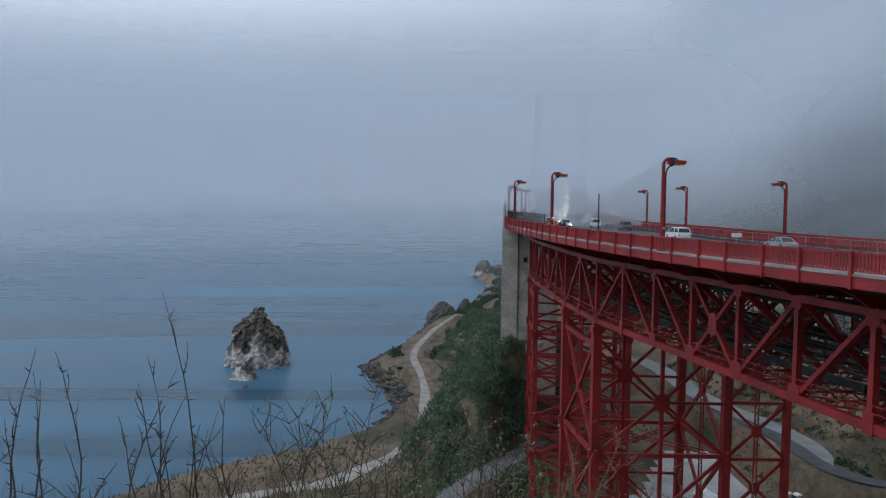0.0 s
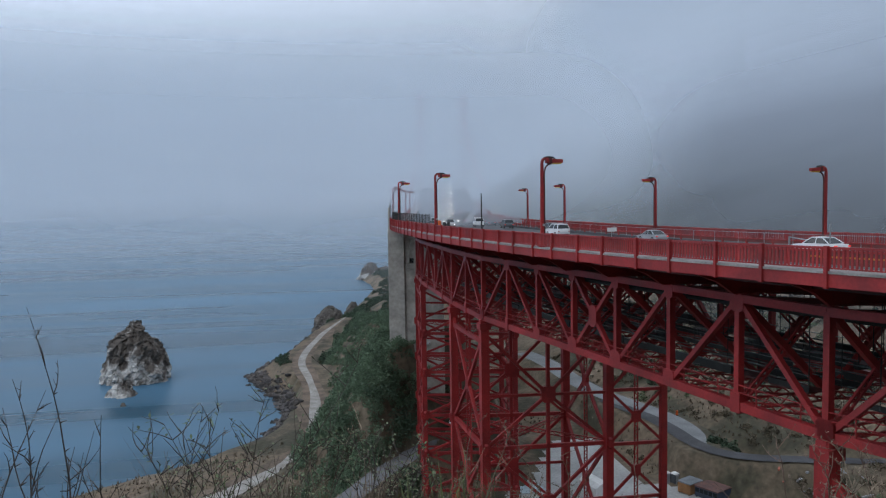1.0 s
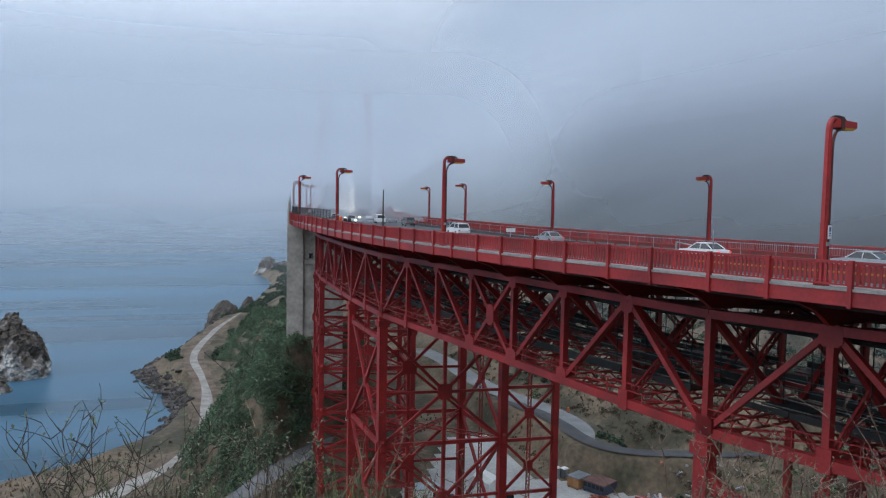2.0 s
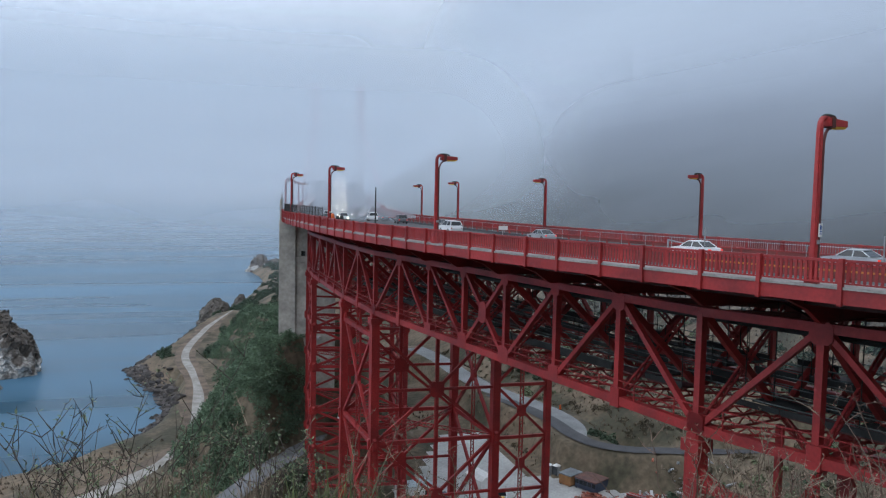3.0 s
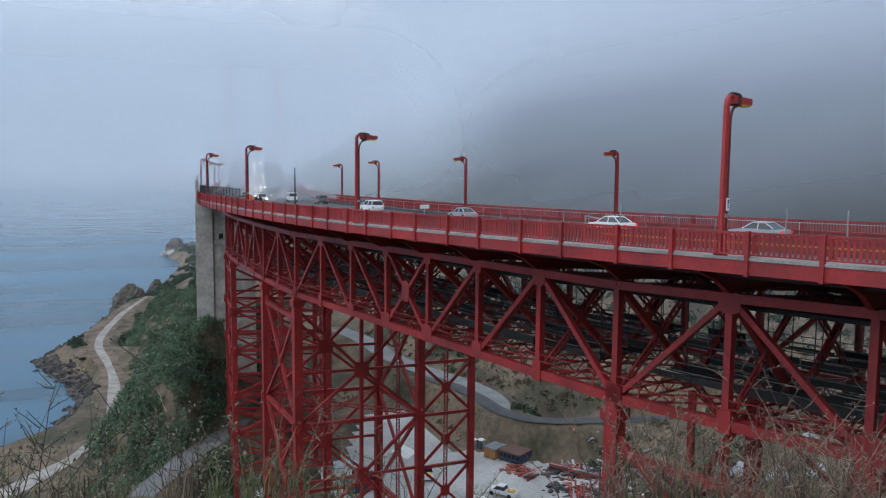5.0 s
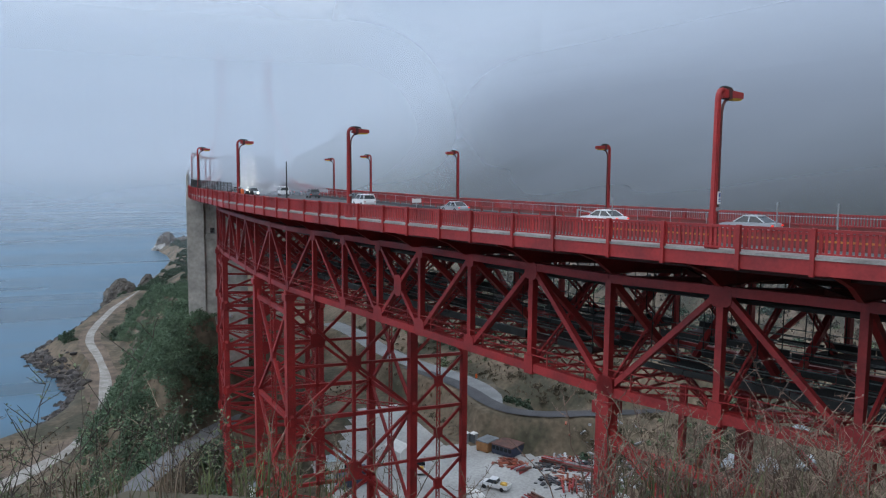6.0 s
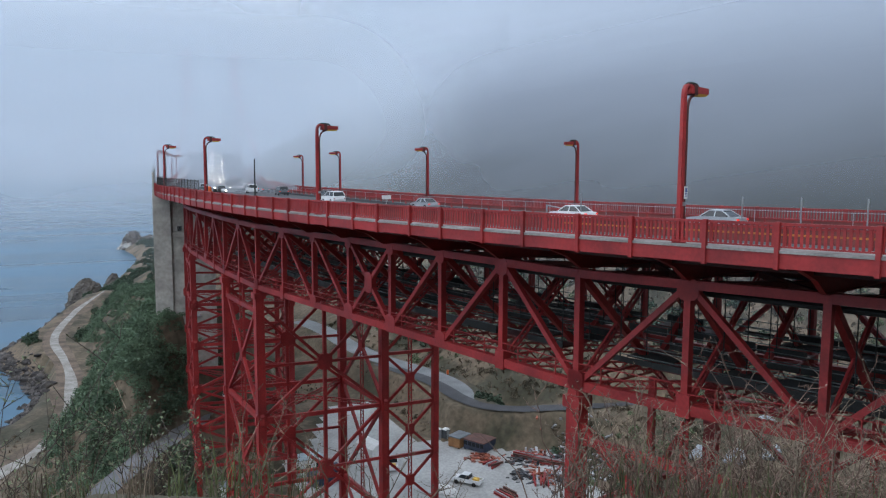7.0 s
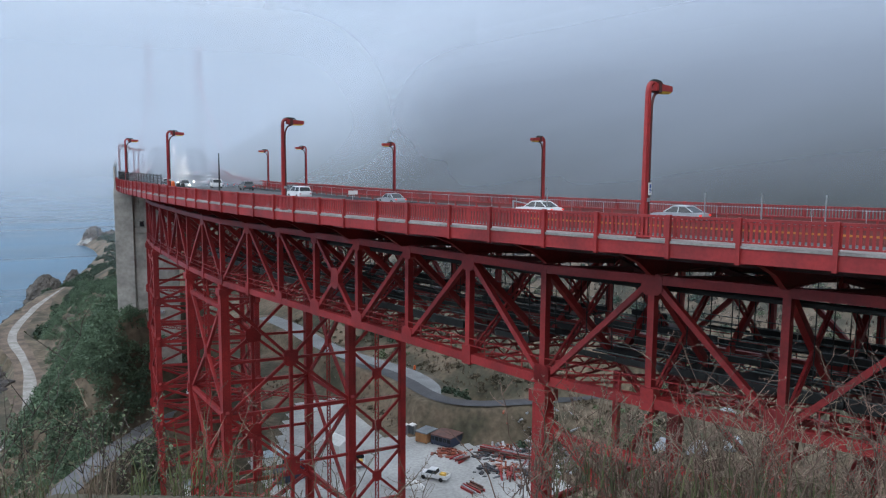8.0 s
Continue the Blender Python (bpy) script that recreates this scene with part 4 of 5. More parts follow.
def crag(name, x, y, rx, ry, h, seed, material, label, left, right, sub=5, sink=3.0):
    """A steep rock whose two flanks follow their own profile of widths, from foot to top."""
    bm = bmesh.new()
    bmesh.ops.create_icosphere(bm, subdivisions=sub, radius=1)
    off = Vector((seed * 7.1, seed * 3.3, seed))

    def width(prof, u):
        k = min(u, 0.999) * (len(prof) - 1)
        i = int(k)
        return prof[i] + (prof[i + 1] - prof[i]) * (k - i)
    for v in bm.verts:
        c = v.co.copy()
        u = min(1.0, max(0.0, (c.z + 0.96) / 1.92))
        flat = Vector((c.x, c.y, 0))
        d = flat.normalized() if flat.length > 1e-4 else Vector((0, 0, 0))
        side = 0.5 + 0.5 * d.x
        w = (width(left, u) * (1 - side) + width(right, u) * side) * min(1.0, flat.length * 3.5)
        p = Vector((d.x * rx * w, d.y * ry * w, -sink + (h + sink) * u))
        n1 = noise.noise_vector(p * (1.6 / rx) + off)
        n2 = noise.noise_vector(Vector((p.x, p.y, p.z * 0.5)) * (5.0 / rx) + off)
        n3 = noise.noise_vector(p * (12 / rx) + off)
        cut = abs(noise.noise(Vector((p.x, p.y, p.z * 0.35)) * (3.2 / rx) + off))
        n4 = noise.noise_vector(p * (26 / rx) + off)
        v.co = p + n1 * rx * 0.11 + n2 * rx * 0.10 + n3 * rx * 0.065 + n4 * rx * 0.03 - d * (cut * rx * 0.22)
    ob = part(name, bm, material)
    ob.location = (x, y, 0)
    return tagged(ob, label, "rock")


def rock(name, x, y, rx, ry, h, seed, material, label, peak=0.55, sub=4, sink=3.0):
    bm = bmesh.new()
    bmesh.ops.create_icosphere(bm, subdivisions=sub, radius=1)
    off = Vector((seed * 7.1, seed * 3.3, seed))
    for v in bm.verts:
        c = v.co.copy()
        u = (c.z + 1) / 2
        flat = Vector((c.x, c.y, 0))
        k = 1.0 / max(0.25, math.sqrt(max(1e-4, 1 - c.z * c.z))) if abs(c.z) < 0.97 else 1.0
        r = (1 - u ** 2.2 * peak * 1.6) if u < 0.97 else 0.1
        flat = flat * min(k, 1.6) * max(r, 0.12)
        n1 = noise.noise_vector(c * 1.7 + off)
        ridge = abs(noise.noise(c * 3.1 + off)) * 1.6
        n2 = noise.noise_vector(c * 5.5 + off)
        n3 = noise.noise_vector(c * 12 + off)
        v.co = Vector((flat.x * rx, flat.y * ry, -sink + (h + sink) * u)) + n1 * rx * 0.20 + n2 * rx * 0.085 + n3 * rx * 0.03
        v.co.x -= ridge * rx * 0.10 * c.x
        v.co.z -= ridge * h * 0.05
    ob = part(name, bm, material)
    ob.location = (x, y, 0)
    return tagged(ob, label, "rock")


crag("sea_stack", -79.5, 329, 14.4, 12, 23.0, 1, GUANO, "tall grey-brown rock stack in the sea, streaked with white guano",
     (1.0, 1.0, 0.98, 0.92, 0.84, 0.78, 0.62, 0.40, 0.16), (1.06, 1.04, 0.98, 0.90, 0.82, 0.72, 0.56, 0.36, 0.14), 6, 4)
crag("sea_rock", -78.4, 302, 6.0, 4.5, 6.2, 2, GUANO, "small pale pointed rock in the water beside the tall stack", (1.1, 1.0, 0.7, 0.35, 0.08), (1.1, 1.0, 0.7, 0.4, 0.08), 5, 2)
rock("sea_rock", -73.8, 286, 1.2, 1.0, 1.3, 3, ROCK, "small dark rock just above the water", 0.4, 3, 1)
crag("headland_rock", -0.5, 430, 9.0, 9, 14, 4, ROCK, "dark rounded rock on the shoreline", (1.1, 1.05, 0.9, 0.6, 0.15), (1.1, 1.05, 0.95, 0.75, 0.3), 5, 3)
crag("headland_rock", 14.5, 480, 6.5, 7, 9, 5, ROCK, "dark low rock on the shoreline", (1.1, 1.0, 0.9, 0.6, 0.2), (1.1, 1.05, 0.9, 0.65, 0.2), 5, 3)
crag("headland_rock", 37, 706, 11.5, 10, 16, 6, GUANO, "pale craggy rock at the tip of the headland", (1.1, 1.0, 0.8, 0.5, 0.1), (1.1, 1.0, 0.85, 0.7, 0.3), 5, 3)
rock("headland_rock", 52, 716, 13, 11, 10, 7, ROCK, "brown craggy rock on the headland", 0.45, 5, 3)


def shore_rocks():
    rng = random.Random(5)
    verts, faces = [], []
    base = bmesh.new()
    bmesh.ops.create_icosphere(base, subdivisions=1, radius=1)
    bv, bf = [v.co.copy() for v in base.verts], [[v.index for v in f.verts] for f in base.faces]
    base.free()
    for _ in range(3200):
        y = rng.uniform(175, 400)
        u = abs(rng.gauss(0, 3.4)) - 1.5
        if not 228 < y < 345 and rng.random() < 0.6:
            continue
        x = shore(y) + u + 3 * noise.noise(Vector((y / 6, 0, 0)))
        if lane_at(SHORE_PATH, x, y)[0] < 5.5:
            continue
        r = rng.uniform(0.2, 0.95) * (2.0 if rng.random() < 0.14 else 0.8)
        z = max(ground_z(x, y), -0.3)
        k = len(verts)
        sx, sy, sz = (r * rng.uniform(0.7, 1.4) for _ in range(3))
        for c in bv:
            j = 1 + 0.35 * noise.noise(c * 2 + Vector((x, y, z)))
            verts.append((x + c.x * sx * j, y + c.y * sy * j, z + c.z * sz * 0.7 * j))
        faces += [[i + k for i in f] for f in bf]
    me = bpy.data.meshes.new("shore_rocks")
    me.from_pydata(verts, [], faces)
    me.materials.append(mat("shore_rock", (0.11, 0.095, 0.085), 0.95, 0, (0.03, 0.027, 0.028), 0.3, 2, 0.3, 0.5, "Position", island=0.4))
    tagged(new("shore_rocks", me), "dark tumbled boulders along the waterline", "rocks", kind="stuff")


shore_rocks()

# ---------------------------------------------------------------- shrubs on the slopes


def leaf_cloud(verts, faces, rng, cx, cy, cz, rx, rz, count, size):
    """Adds small leaf sprays spread through a rounded, lumpy volume."""
    for _ in range(count):
        d = Vector((rng.gauss(0, 1), rng.gauss(0, 1), abs(rng.gauss(0, 1)) * 0.9)).normalized()
        lump = 0.75 + 0.45 * noise.noise(d * 2.2 + Vector((cx, cy, 0)))
        q = rng.uniform(0.55, 1.0) ** 0.5 * lump
        c = Vector((cx + d.x * rx * q, cy + d.y * rx * q, cz + d.z * rz * q))
        a = Vector((rng.gauss(0, 1), rng.gauss(0, 1), rng.gauss(0, 0.6))).normalized()
        b = a.cross(Vector((rng.gauss(0, 1), rng.gauss(0, 1), rng.gauss(0, 1)))).normalized()
        s = size * rng.uniform(0.6, 1.4)
        k = len(verts)
        verts.extend([c - a * s, c + b * s * 0.45, c + a * s, c - b * s * 0.45])
        faces.append((k, k + 1, k + 2, k + 3))


def shrubbery(name, label, spots, material, seed, dense=1.0, size=1.0):
    rng = random.Random(seed)
    verts, faces = [], []
    for x, y, r in spots:
        leaf_cloud(verts, faces, rng, x, y, ground_z(x, y) - 0.25 * r, r, r * 1.1, int((80 + 170 * r) * dense), (0.125 + 0.03 * r) * size)
    me = bpy.data.meshes.new(name)
    me.from_pydata([tuple(v) for v in verts], [], faces)
    me.materials.append(material)
    return tagged(new(name, me), label, "shrubs", kind="stuff")


rng = random.Random(11)
spots = []
for _ in range(26000):
    y, x = (rng.uniform(118, 205) if rng.random() < 0.6 else rng.uniform(200, 345)), rng.uniform(-8, 26)
    u = x - shore(y)
    if u < 15 or lane_at(SHORE_PATH, x, y)[0] < 8 + 4 * noise.noise(Vector((y / 12, 0, 4))) or ground_z(x, y) < 9.0:
        continue
    if min(lane_at(p, x, y)[0] - h for p, h in LANES) < (0.8 if y > 158 else 3.2):
        continue
    if x > 0.114 * y and y < 163:
        continue
    spots.append((x, y, 1.0 + 2.9 * rng.random() ** 1.7))
    if len(spots) >= 1500:
        break
for _ in range(420):
    x, y = rng.uniform(-4, 22), rng.uniform(142.5, 152)
    if lane_at(LOW_LANE, x, y)[0] < 3.4 or x > 0.114 * y:
        continue
    spots.append((x, y, rng.uniform(0.9, 2.0)))
shrubbery("bank_shrubs", "dense dark green coastal shrubs covering the bank", spots, LEAF, 1)
spots = []
for _ in range(4000):
    y = rng.uniform(300, 700)
    x = shore(y) + rng.uniform(9, 75)
    if lane_at(SHORE_PATH, x, y)[0] < 7 or ground_z(x, y) < 5 or noise.noise(Vector((x / 18, y / 18, 2))) < -0.18:
        continue
    spots.append((x, y, rng.uniform(1.2, 3.6)))
    if len(spots) >= 800:
        break
shrubbery("headland_scrub", "dark olive scrub over the headland", spots, LEAF_DARK, 17, 0.6, 2.0)
spots = []
for _ in range(900):
    az, r = radians(rng.uniform(-24, 40)), rng.uniform(26, 150)
    x, y = r * math.sin(az), r * math.cos(az)
    if ground_z(x, y) < 3 or (28 < x < 92 and 100 < y < 150) or x - shore(y) < 14:
        continue
    if min(lane_at(p, x, y)[0] - h for p, h in LANES) < 2:
        continue
    if noise.noise(Vector((x / 12, y / 12, 7))) < 0.02:
        continue
    spots.append((x, y, rng.uniform(0.7, 1.7)))
for _ in range(800):
    x, y = rng.uniform(80, 230), rng.uniform(20, 260)
    if min(lane_at(p, x, y)[0] - h for p, h in LANES) < 2.5 or noise.noise(Vector((x / 20, y / 20, 1))) < -0.1 or ground_z(x, y) > 46:
        continue
    spots.append((x, y, rng.uniform(0.8, 2.4)))
shrubbery("hill_shrubs", "scattered grey-green brush on the dry hillside", spots, LEAF_PALE, 2, 0.6, 1.4)
shrubbery("dark_tree", "rounded dark green tree on the bank", [(13.2, 157.5, 5.4), (10.6, 156.5, 4.2), (14.6, 159.5, 3.6)], LEAF_DARK, 9)
shrubbery("roadside_bush", "round dark green bush beside the service road", [(80.6, 146, 3.0), (83.2, 147, 2.6), (79.0, 149, 2.0), (86, 148, 1.8)], LEAF_DARK, 3, 1.6, 1.5)


spots = []
for _ in range(260):
    x, y = rng.uniform(84, 135), rng.uniform(95, 235)
    if min(lane_at(p, x, y)[0] - h for p, h in LANES) < 4 or noise.noise(Vector((x / 14, y / 14, 6))) < 0.0:
        continue
    spots.append((x, y, rng.uniform(1.0, 2.8)))
shrubbery("hillside_bushes", "low olive and dark green bushes above the service road", spots, LEAF_DARK, 14, 0.7, 1.6)


spots = []
for _ in range(2600):
    x, y = rng.uniform(66, 150), rng.uniform(96, 250)
    if min(lane_at(p, x, y)[0] - h for p, h in LANES) < 1.2 or (x < 82 and y < 136) or noise.noise(Vector((x / 9, y / 9, 12))) < -0.12:
        continue
    if x < 74 and y < 148:
        continue
    spots.append((x, y, rng.uniform(0.5, 1.7)))
    if len(spots) >= 900:
        break
shrubbery("dry_brush", "low dry brown brush on the slope above the yard", spots, DRY_LEAF, 19, 0.42, 1.5)
spots = []
for _ in range(200):
    x, y = rng.uniform(7.5, 17.5), rng.uniform(145, 162)
    if x > 0.114 * y or lane_at(LOW_LANE, x, y)[0] < 3.2:
        continue
    spots.append((x, y, rng.uniform(1.1, 2.5)))
shrubbery("cliff_shrubs", "dark green shrubs clinging to the steep bank", spots, LEAF, 23)


def dry_tufts():
    """Coarse dry grass on the slopes beyond the lookout."""
    rng = random.Random(8)
    verts, faces = [], []
    for _ in range(30000):
        az, r = radians(rng.uniform(-32, 62)), 12 + 195 * rng.random() ** 0.9
        x, y = r * math.sin(az), r * math.cos(az)
        if x - shore(y) < 9 or (30 < x < 90 and 100 < y < 150) or (30 < x < 64 and 100 < y < 185):
            continue
        if min(lane_at(p, x, y)[0] - h for p, h in LANES) < 0.5:
            continue
        z = ground_z(x, y)
        for _ in range(2):
            h, w, t = rng.uniform(0.3, 0.9), rng.uniform(0.04, 0.10) * (1 + r / 120), rng.uniform(0, 6.28)
            dx, dy = math.cos(t), math.sin(t)
            k = len(verts)
            verts += [(x - dx * w, y - dy * w, z - 0.05), (x + dx * w, y + dy * w, z - 0.05), (x + dy * h * 0.4, y - dx * h * 0.4, z + h)]
            faces.append((k, k + 1, k + 2))
    me = bpy.data.meshes.new("dry_grass")
    me.from_pydata(verts, [], faces)
    me.materials.append(STRAW)
    tagged(new("dry_grass", me), "coarse dry grass on the hillside", "grass", kind="stuff")


dry_tufts()

# ---------------------------------------------------------------- cars


def glow(name, colour, strength):
    m = bpy.data.materials.new(name)
    m.use_nodes = True
    b = m.node_tree.nodes["Principled BSDF"]
    b.inputs["Base Color"].default_value = (*colour, 1)
    b.inputs["Emission Color"].default_value = (*colour, 1)
    b.inputs["Emission Strength"].default_value = strength
    return m


BEAM = glow("headlight_on", (1.0, 0.92, 0.80), 45.0)
TAIL_ON = glow("tail_light_on", (1.0, 0.04, 0.02), 0.5)
TAIL = mat("tail_light", (0.35, 0.02, 0.02), 0.3, 0, None, 2, 9, 0.0, 0.1)
CHROME = mat("wheel_alloy", (0.45, 0.45, 0.46), 0.35, 0.8, None, 3, 9, 0.0, 0.1)
LENS = mat("clear_lens", (0.6, 0.6, 0.62), 0.15, 0, None, 2, 9, 0.0, 0.1)
PAINTS = {
    "white": mat("car_white", (0.72, 0.73, 0.74), 0.3, 0, (0.62, 0.63, 0.64), 0.8, 9, 0.0, 0.1),
    "silver": mat("car_silver", (0.42, 0.44, 0.46), 0.3, 0.5, (0.36, 0.38, 0.4), 0.8, 9, 0.0, 0.1),
    "grey": mat("car_grey", (0.12, 0.13, 0.14), 0.3, 0.3, (0.09, 0.1, 0.11), 0.8, 9, 0.0, 0.1),
    "red": mat("car_red", (0.35, 0.03, 0.03), 0.3, 0.1, (0.28, 0.02, 0.02), 0.8, 9, 0.0, 0.1),
}


SHAPES = {
    "sedan": ([(-2.3, 0.32), (2.3, 0.32), (2.34, 0.62), (2.2, 0.78), (1.1, 0.92), (-1.5, 0.95), (-2.25, 0.90), (-2.34, 0.6)],
              [(1.1, 0.92), (0.35, 1.40), (-0.85, 1.43), (-1.65, 0.97)], 1.8),
    "suv": ([(-2.3, 0.36), (2.3, 0.36), (2.36, 0.75), (2.2, 0.98), (1.15, 1.08), (-2.3, 1.10), (-2.38, 0.7)],
            [(1.15, 1.08), (0.5, 1.66), (-1.9, 1.70), (-2.25, 1.12)], 1.9),
    "van": ([(-2.4, 0.36), (2.4, 0.36), (2.46, 0.75), (2.3, 1.0), (1.5, 1.12), (-2.4, 1.14), (-2.46, 0.7)],
            [(1.5, 1.12), (0.9, 1.80), (-2.2, 1.84), (-2.38, 1.16)], 1.95),
}


def make_car(shape, paint, lights_on=False, tail_on=False):
    prof, top, w = SHAPES[shape]
    words = {"sedan": "low sedan car", "suv": "tall estate car", "van": "boxy people carrier"}[shape]
    ob = empty("car", (0, 0, 0), f"{paint} {words} on the bridge roadway" + (" with headlights lit" if lights_on else ""), "car", "cars on the bridge")
    bm = bmesh.new()
    side_solid(bm, prof, w, w - 0.08)
    bmesh.ops.bevel(bm, geom=bm.edges[:], offset=0.05, segments=2, affect="EDGES")
    part("body", bm, PAINTS[paint], ob)
    bm = bmesh.new()
    side_solid(bm, top, w - 0.14, w - 0.5)
    part("glasshouse", bm, GLASS, ob, "dark car windows")
    (xa, za), (xb, zb), (xc, zc), (xd, zd) = top
    bm = bmesh.new()
    hw = (w - 0.46) / 2
    block(bm, xc - 0.08, xb + 0.06, -hw, hw, zb - 0.02, zc + 0.05)
    bmesh.ops.bevel(bm, geom=bm.edges[:], offset=0.03, segments=1, affect="EDGES")
    part("roof", bm, PAINTS[paint], ob)
    for sgn in (-1, 1):
        y0, y1 = sgn * (w - 0.13) / 2, sgn * (w - 0.47) / 2
        for p, q in (((xa, za), (xb, zb)), ((xd, zd), (xc, zc)), (((xb + xc) / 2, za), ((xb + xc) / 2, zb))):
            bm = bmesh.new()
            box(bm, (p[0], y0, p[1]), (q[0], y1, q[1]), 0.08, 0.07, (1, 0, 0))
            part("pillar", bm, PAINTS[paint], ob)
        bm = bmesh.new()
        block(bm, 2.22, 2.36, sgn * 0.72 - 0.13, sgn * 0.72 + 0.13, 0.60, 0.74)
        part("headlight", bm, BEAM if lights_on else LENS, ob)
        bm = bmesh.new()
        block(bm, -2.38, -2.24, sgn * 0.76 - 0.10, sgn * 0.76 + 0.10, 0.70, 0.82)
        part("tail_light", bm, TAIL_ON if tail_on else TAIL, ob)
        for x in (1.42, -1.42):
            bm = bmesh.new()
            tube(bm, [(x, sgn * (w / 2 - 0.18), 0.33), (x, sgn * (w / 2 + 0.02), 0.33)], 0.33, 14)
            tyre = part("tyre", bm, TYRE, ob)
            bm = bmesh.new()
            tube(bm, [(x, sgn * (w / 2 - 0.02), 0.33), (x, sgn * (w / 2 + 0.035), 0.33)], 0.20, 10)
            part("rim", bm, CHROME, tyre)
    return ob


def on_road(s, o, away):
    p, v = P(s, o), across(s)
    f = Vector((-v.y, v.x, 0)) * (1 if away else -1)
    return pose(p.x, p.y, p.z + 0.01 - SUNK, 0, 0, math.degrees(math.atan2(f.y, f.x))) @ Matrix.Scale(0.94, 4)


CARS = {("suv", "white", False, False): [(70, 17.4), (190, 20.0)], ("sedan", "silver", False, True): [(11, 22.6), (52, 21.6), (150, 20.2)],
        ("van", "white", False, False): [(128, 17.8)], ("sedan", "grey", False, True): [(86, 22.0), (138, 21.5), (205, 17.2)],
        ("sedan", "red", False, True): [(172, 20.6), (250, 18.4)], ("suv", "grey", False, True): [(112, 21), (180, 17.5), (225, 20)],
        ("sedan", "white", False, True): [(24.5, 20.0), (160, 17.4), (215, 20)]}
for key, places in CARS.items():
    car = make_car(*key)
    for i, (s, o) in enumerate(places):
        if i == 0:
            car.matrix_basis = on_road(s, o, True)
        else:
            copy_thing(car, on_road(s, o, True))
rng = random.Random(21)
far_cars = [make_car("sedan", "grey", True), make_car("suv", "silver", True)]
for lane, o in enumerate((11.0, 14.2)):
    s = 112 + 9 * lane
    while s < 490:
        c = rng.choice(far_cars)
        m = on_road(s, o + rng.uniform(-0.3, 0.3) - 3.4 * (1 - ease(s, 110, 160)) + (1.8 + 1.2 * lane) * ease(s, 200, 480), False)
        if c.get("set_down"):
            copy_thing(c, m)
        else:
            c["set_down"] = 1
            c.matrix_basis = m
        s += rng.uniform(15, 30) if s < 330 else rng.uniform(9, 16)
for c in [o for o in scene.objects if o.get("set_down")]:
    del c["set_down"]

# ---------------------------------------------------------------- things on the deck


def place(ob, p, turn=0.0):
    ob.matrix_basis = pose(p[0], p[1], p[2], 0, 0, turn)
    return ob


def deck_turn(s):
    v = across(s)
    return math.degrees(math.atan2(v.y, v.x))


# pipe barrier between the far lanes and the far walkway
org = P(0, DECK_W - 3.3)
ob = empty("walkway_barrier", org, "pale pipe barrier along the far walkway", "barrier")
made = []
for h in (1.05,):
    o = DECK_W - 3.3
    made.append(strip("pipe", [(o - 0.025, h), (o + 0.025, h), (o + 0.025, h + 0.05), (o - 0.025, h + 0.05)], -50, 160, 3, STEEL, ob))
for i in range(54):
    s = -50 + i * 3.9
    made.append(bar("post", P(s, DECK_W - 3.3), P(s, DECK_W - 3.3, 1.1), 0.04, 0.04, STEEL, ob, across(s)))
for m in made:
    m.matrix_parent_inverse = Matrix.Translation(-org)

# tall thin poles of a temporary screen
for s in (-20, -15.5, -11, -6.5, -2, 2.5, 7, 23):
    ob = empty("screen_pole", P(s, 19.5, -SUNK), "thin pale steel pole of a temporary screen", "pole", "screen poles")
    m = bar("pole", (0, 0, 0), (0, 0, 2.5), 0.07, 0.07, STEEL, ob, (0, 1, 0))
    m = bar("foot", (-0.35, 0, 0.04), (0.35, 0, 0.04), 0.25, 0.08, STEEL, ob)
ob = empty("barrier_arm", P(29, 21, -SUNK), "pale slanting barrier arm on a short post", "barrier")
bar("post", (0, 0, 0), (0, 0, 1.3), 0.12, 0.12, STEEL, ob, (0, 1, 0))
bar("arm", (0, 0, 1.25), (3.0, -3.4, 0.5), 0.08, 0.1, STEEL, ob)


def sign_plate(s, o, h, w, hgt, label, pole=True):
    ob = place(empty("sign", (0, 0, 0), label, "sign"), P(s, o, -SUNK), deck_turn(s))
    if pole:
        bar("pole", (0, 0, 0), (0, 0, h), 0.07, 0.07, STEEL, ob, (0, 1, 0))
    bm = bmesh.new()
    block(bm, -w / 2, w / 2, -0.10, -0.06, h - hgt, h)
    part("plate", bm, WHITE, ob)
    return ob


sign_plate(62, 21.5, 1.35, 1.3, 0.5, "plain white board on a low post beside the lanes")
sign_plate(158, 24, 3.2, 1.5, 1.0, "white traffic board above the far lanes")
# small notice on the nearest lamp: white plate with a blue figure and bars
ob = place(empty("notice_plate", (0, 0, 0), "small white notice with a blue symbol on the lamp post", "sign"), P(0.2, 0.45, 2.2), deck_turn(0.2))
bm = bmesh.new()
block(bm, -0.02, 0.24, -0.235, -0.205, 0.0, 0.62)
part("plate", bm, WHITE, ob)
for z0, z1, x0, x1 in ((0.34, 0.54, 0.04, 0.18), (0.22, 0.28, 0.03, 0.19), (0.12, 0.16, 0.03, 0.19)):
    bm = bmesh.new()
    block(bm, x0, x1, -0.245, -0.237, z0, z1)
    part("symbol", bm, BLUE, ob)
ob = place(empty("signal_pole", (0, 0, 0), "tall thin dark pole beside the lanes", "pole"), P(92, 12.5, -SUNK))
bm = bmesh.new()
tube(bm, [(0, 0, 0), (0, 0, 2), (0, 0, 6.0)], [0.14, 0.12, 0.08])
part("pole", bm, DARK, ob)
bm = bmesh.new()
block(bm, -0.2, 0.2, -0.2, 0.2, 0, 0.25)
part("base", bm, CONCRETE, ob)


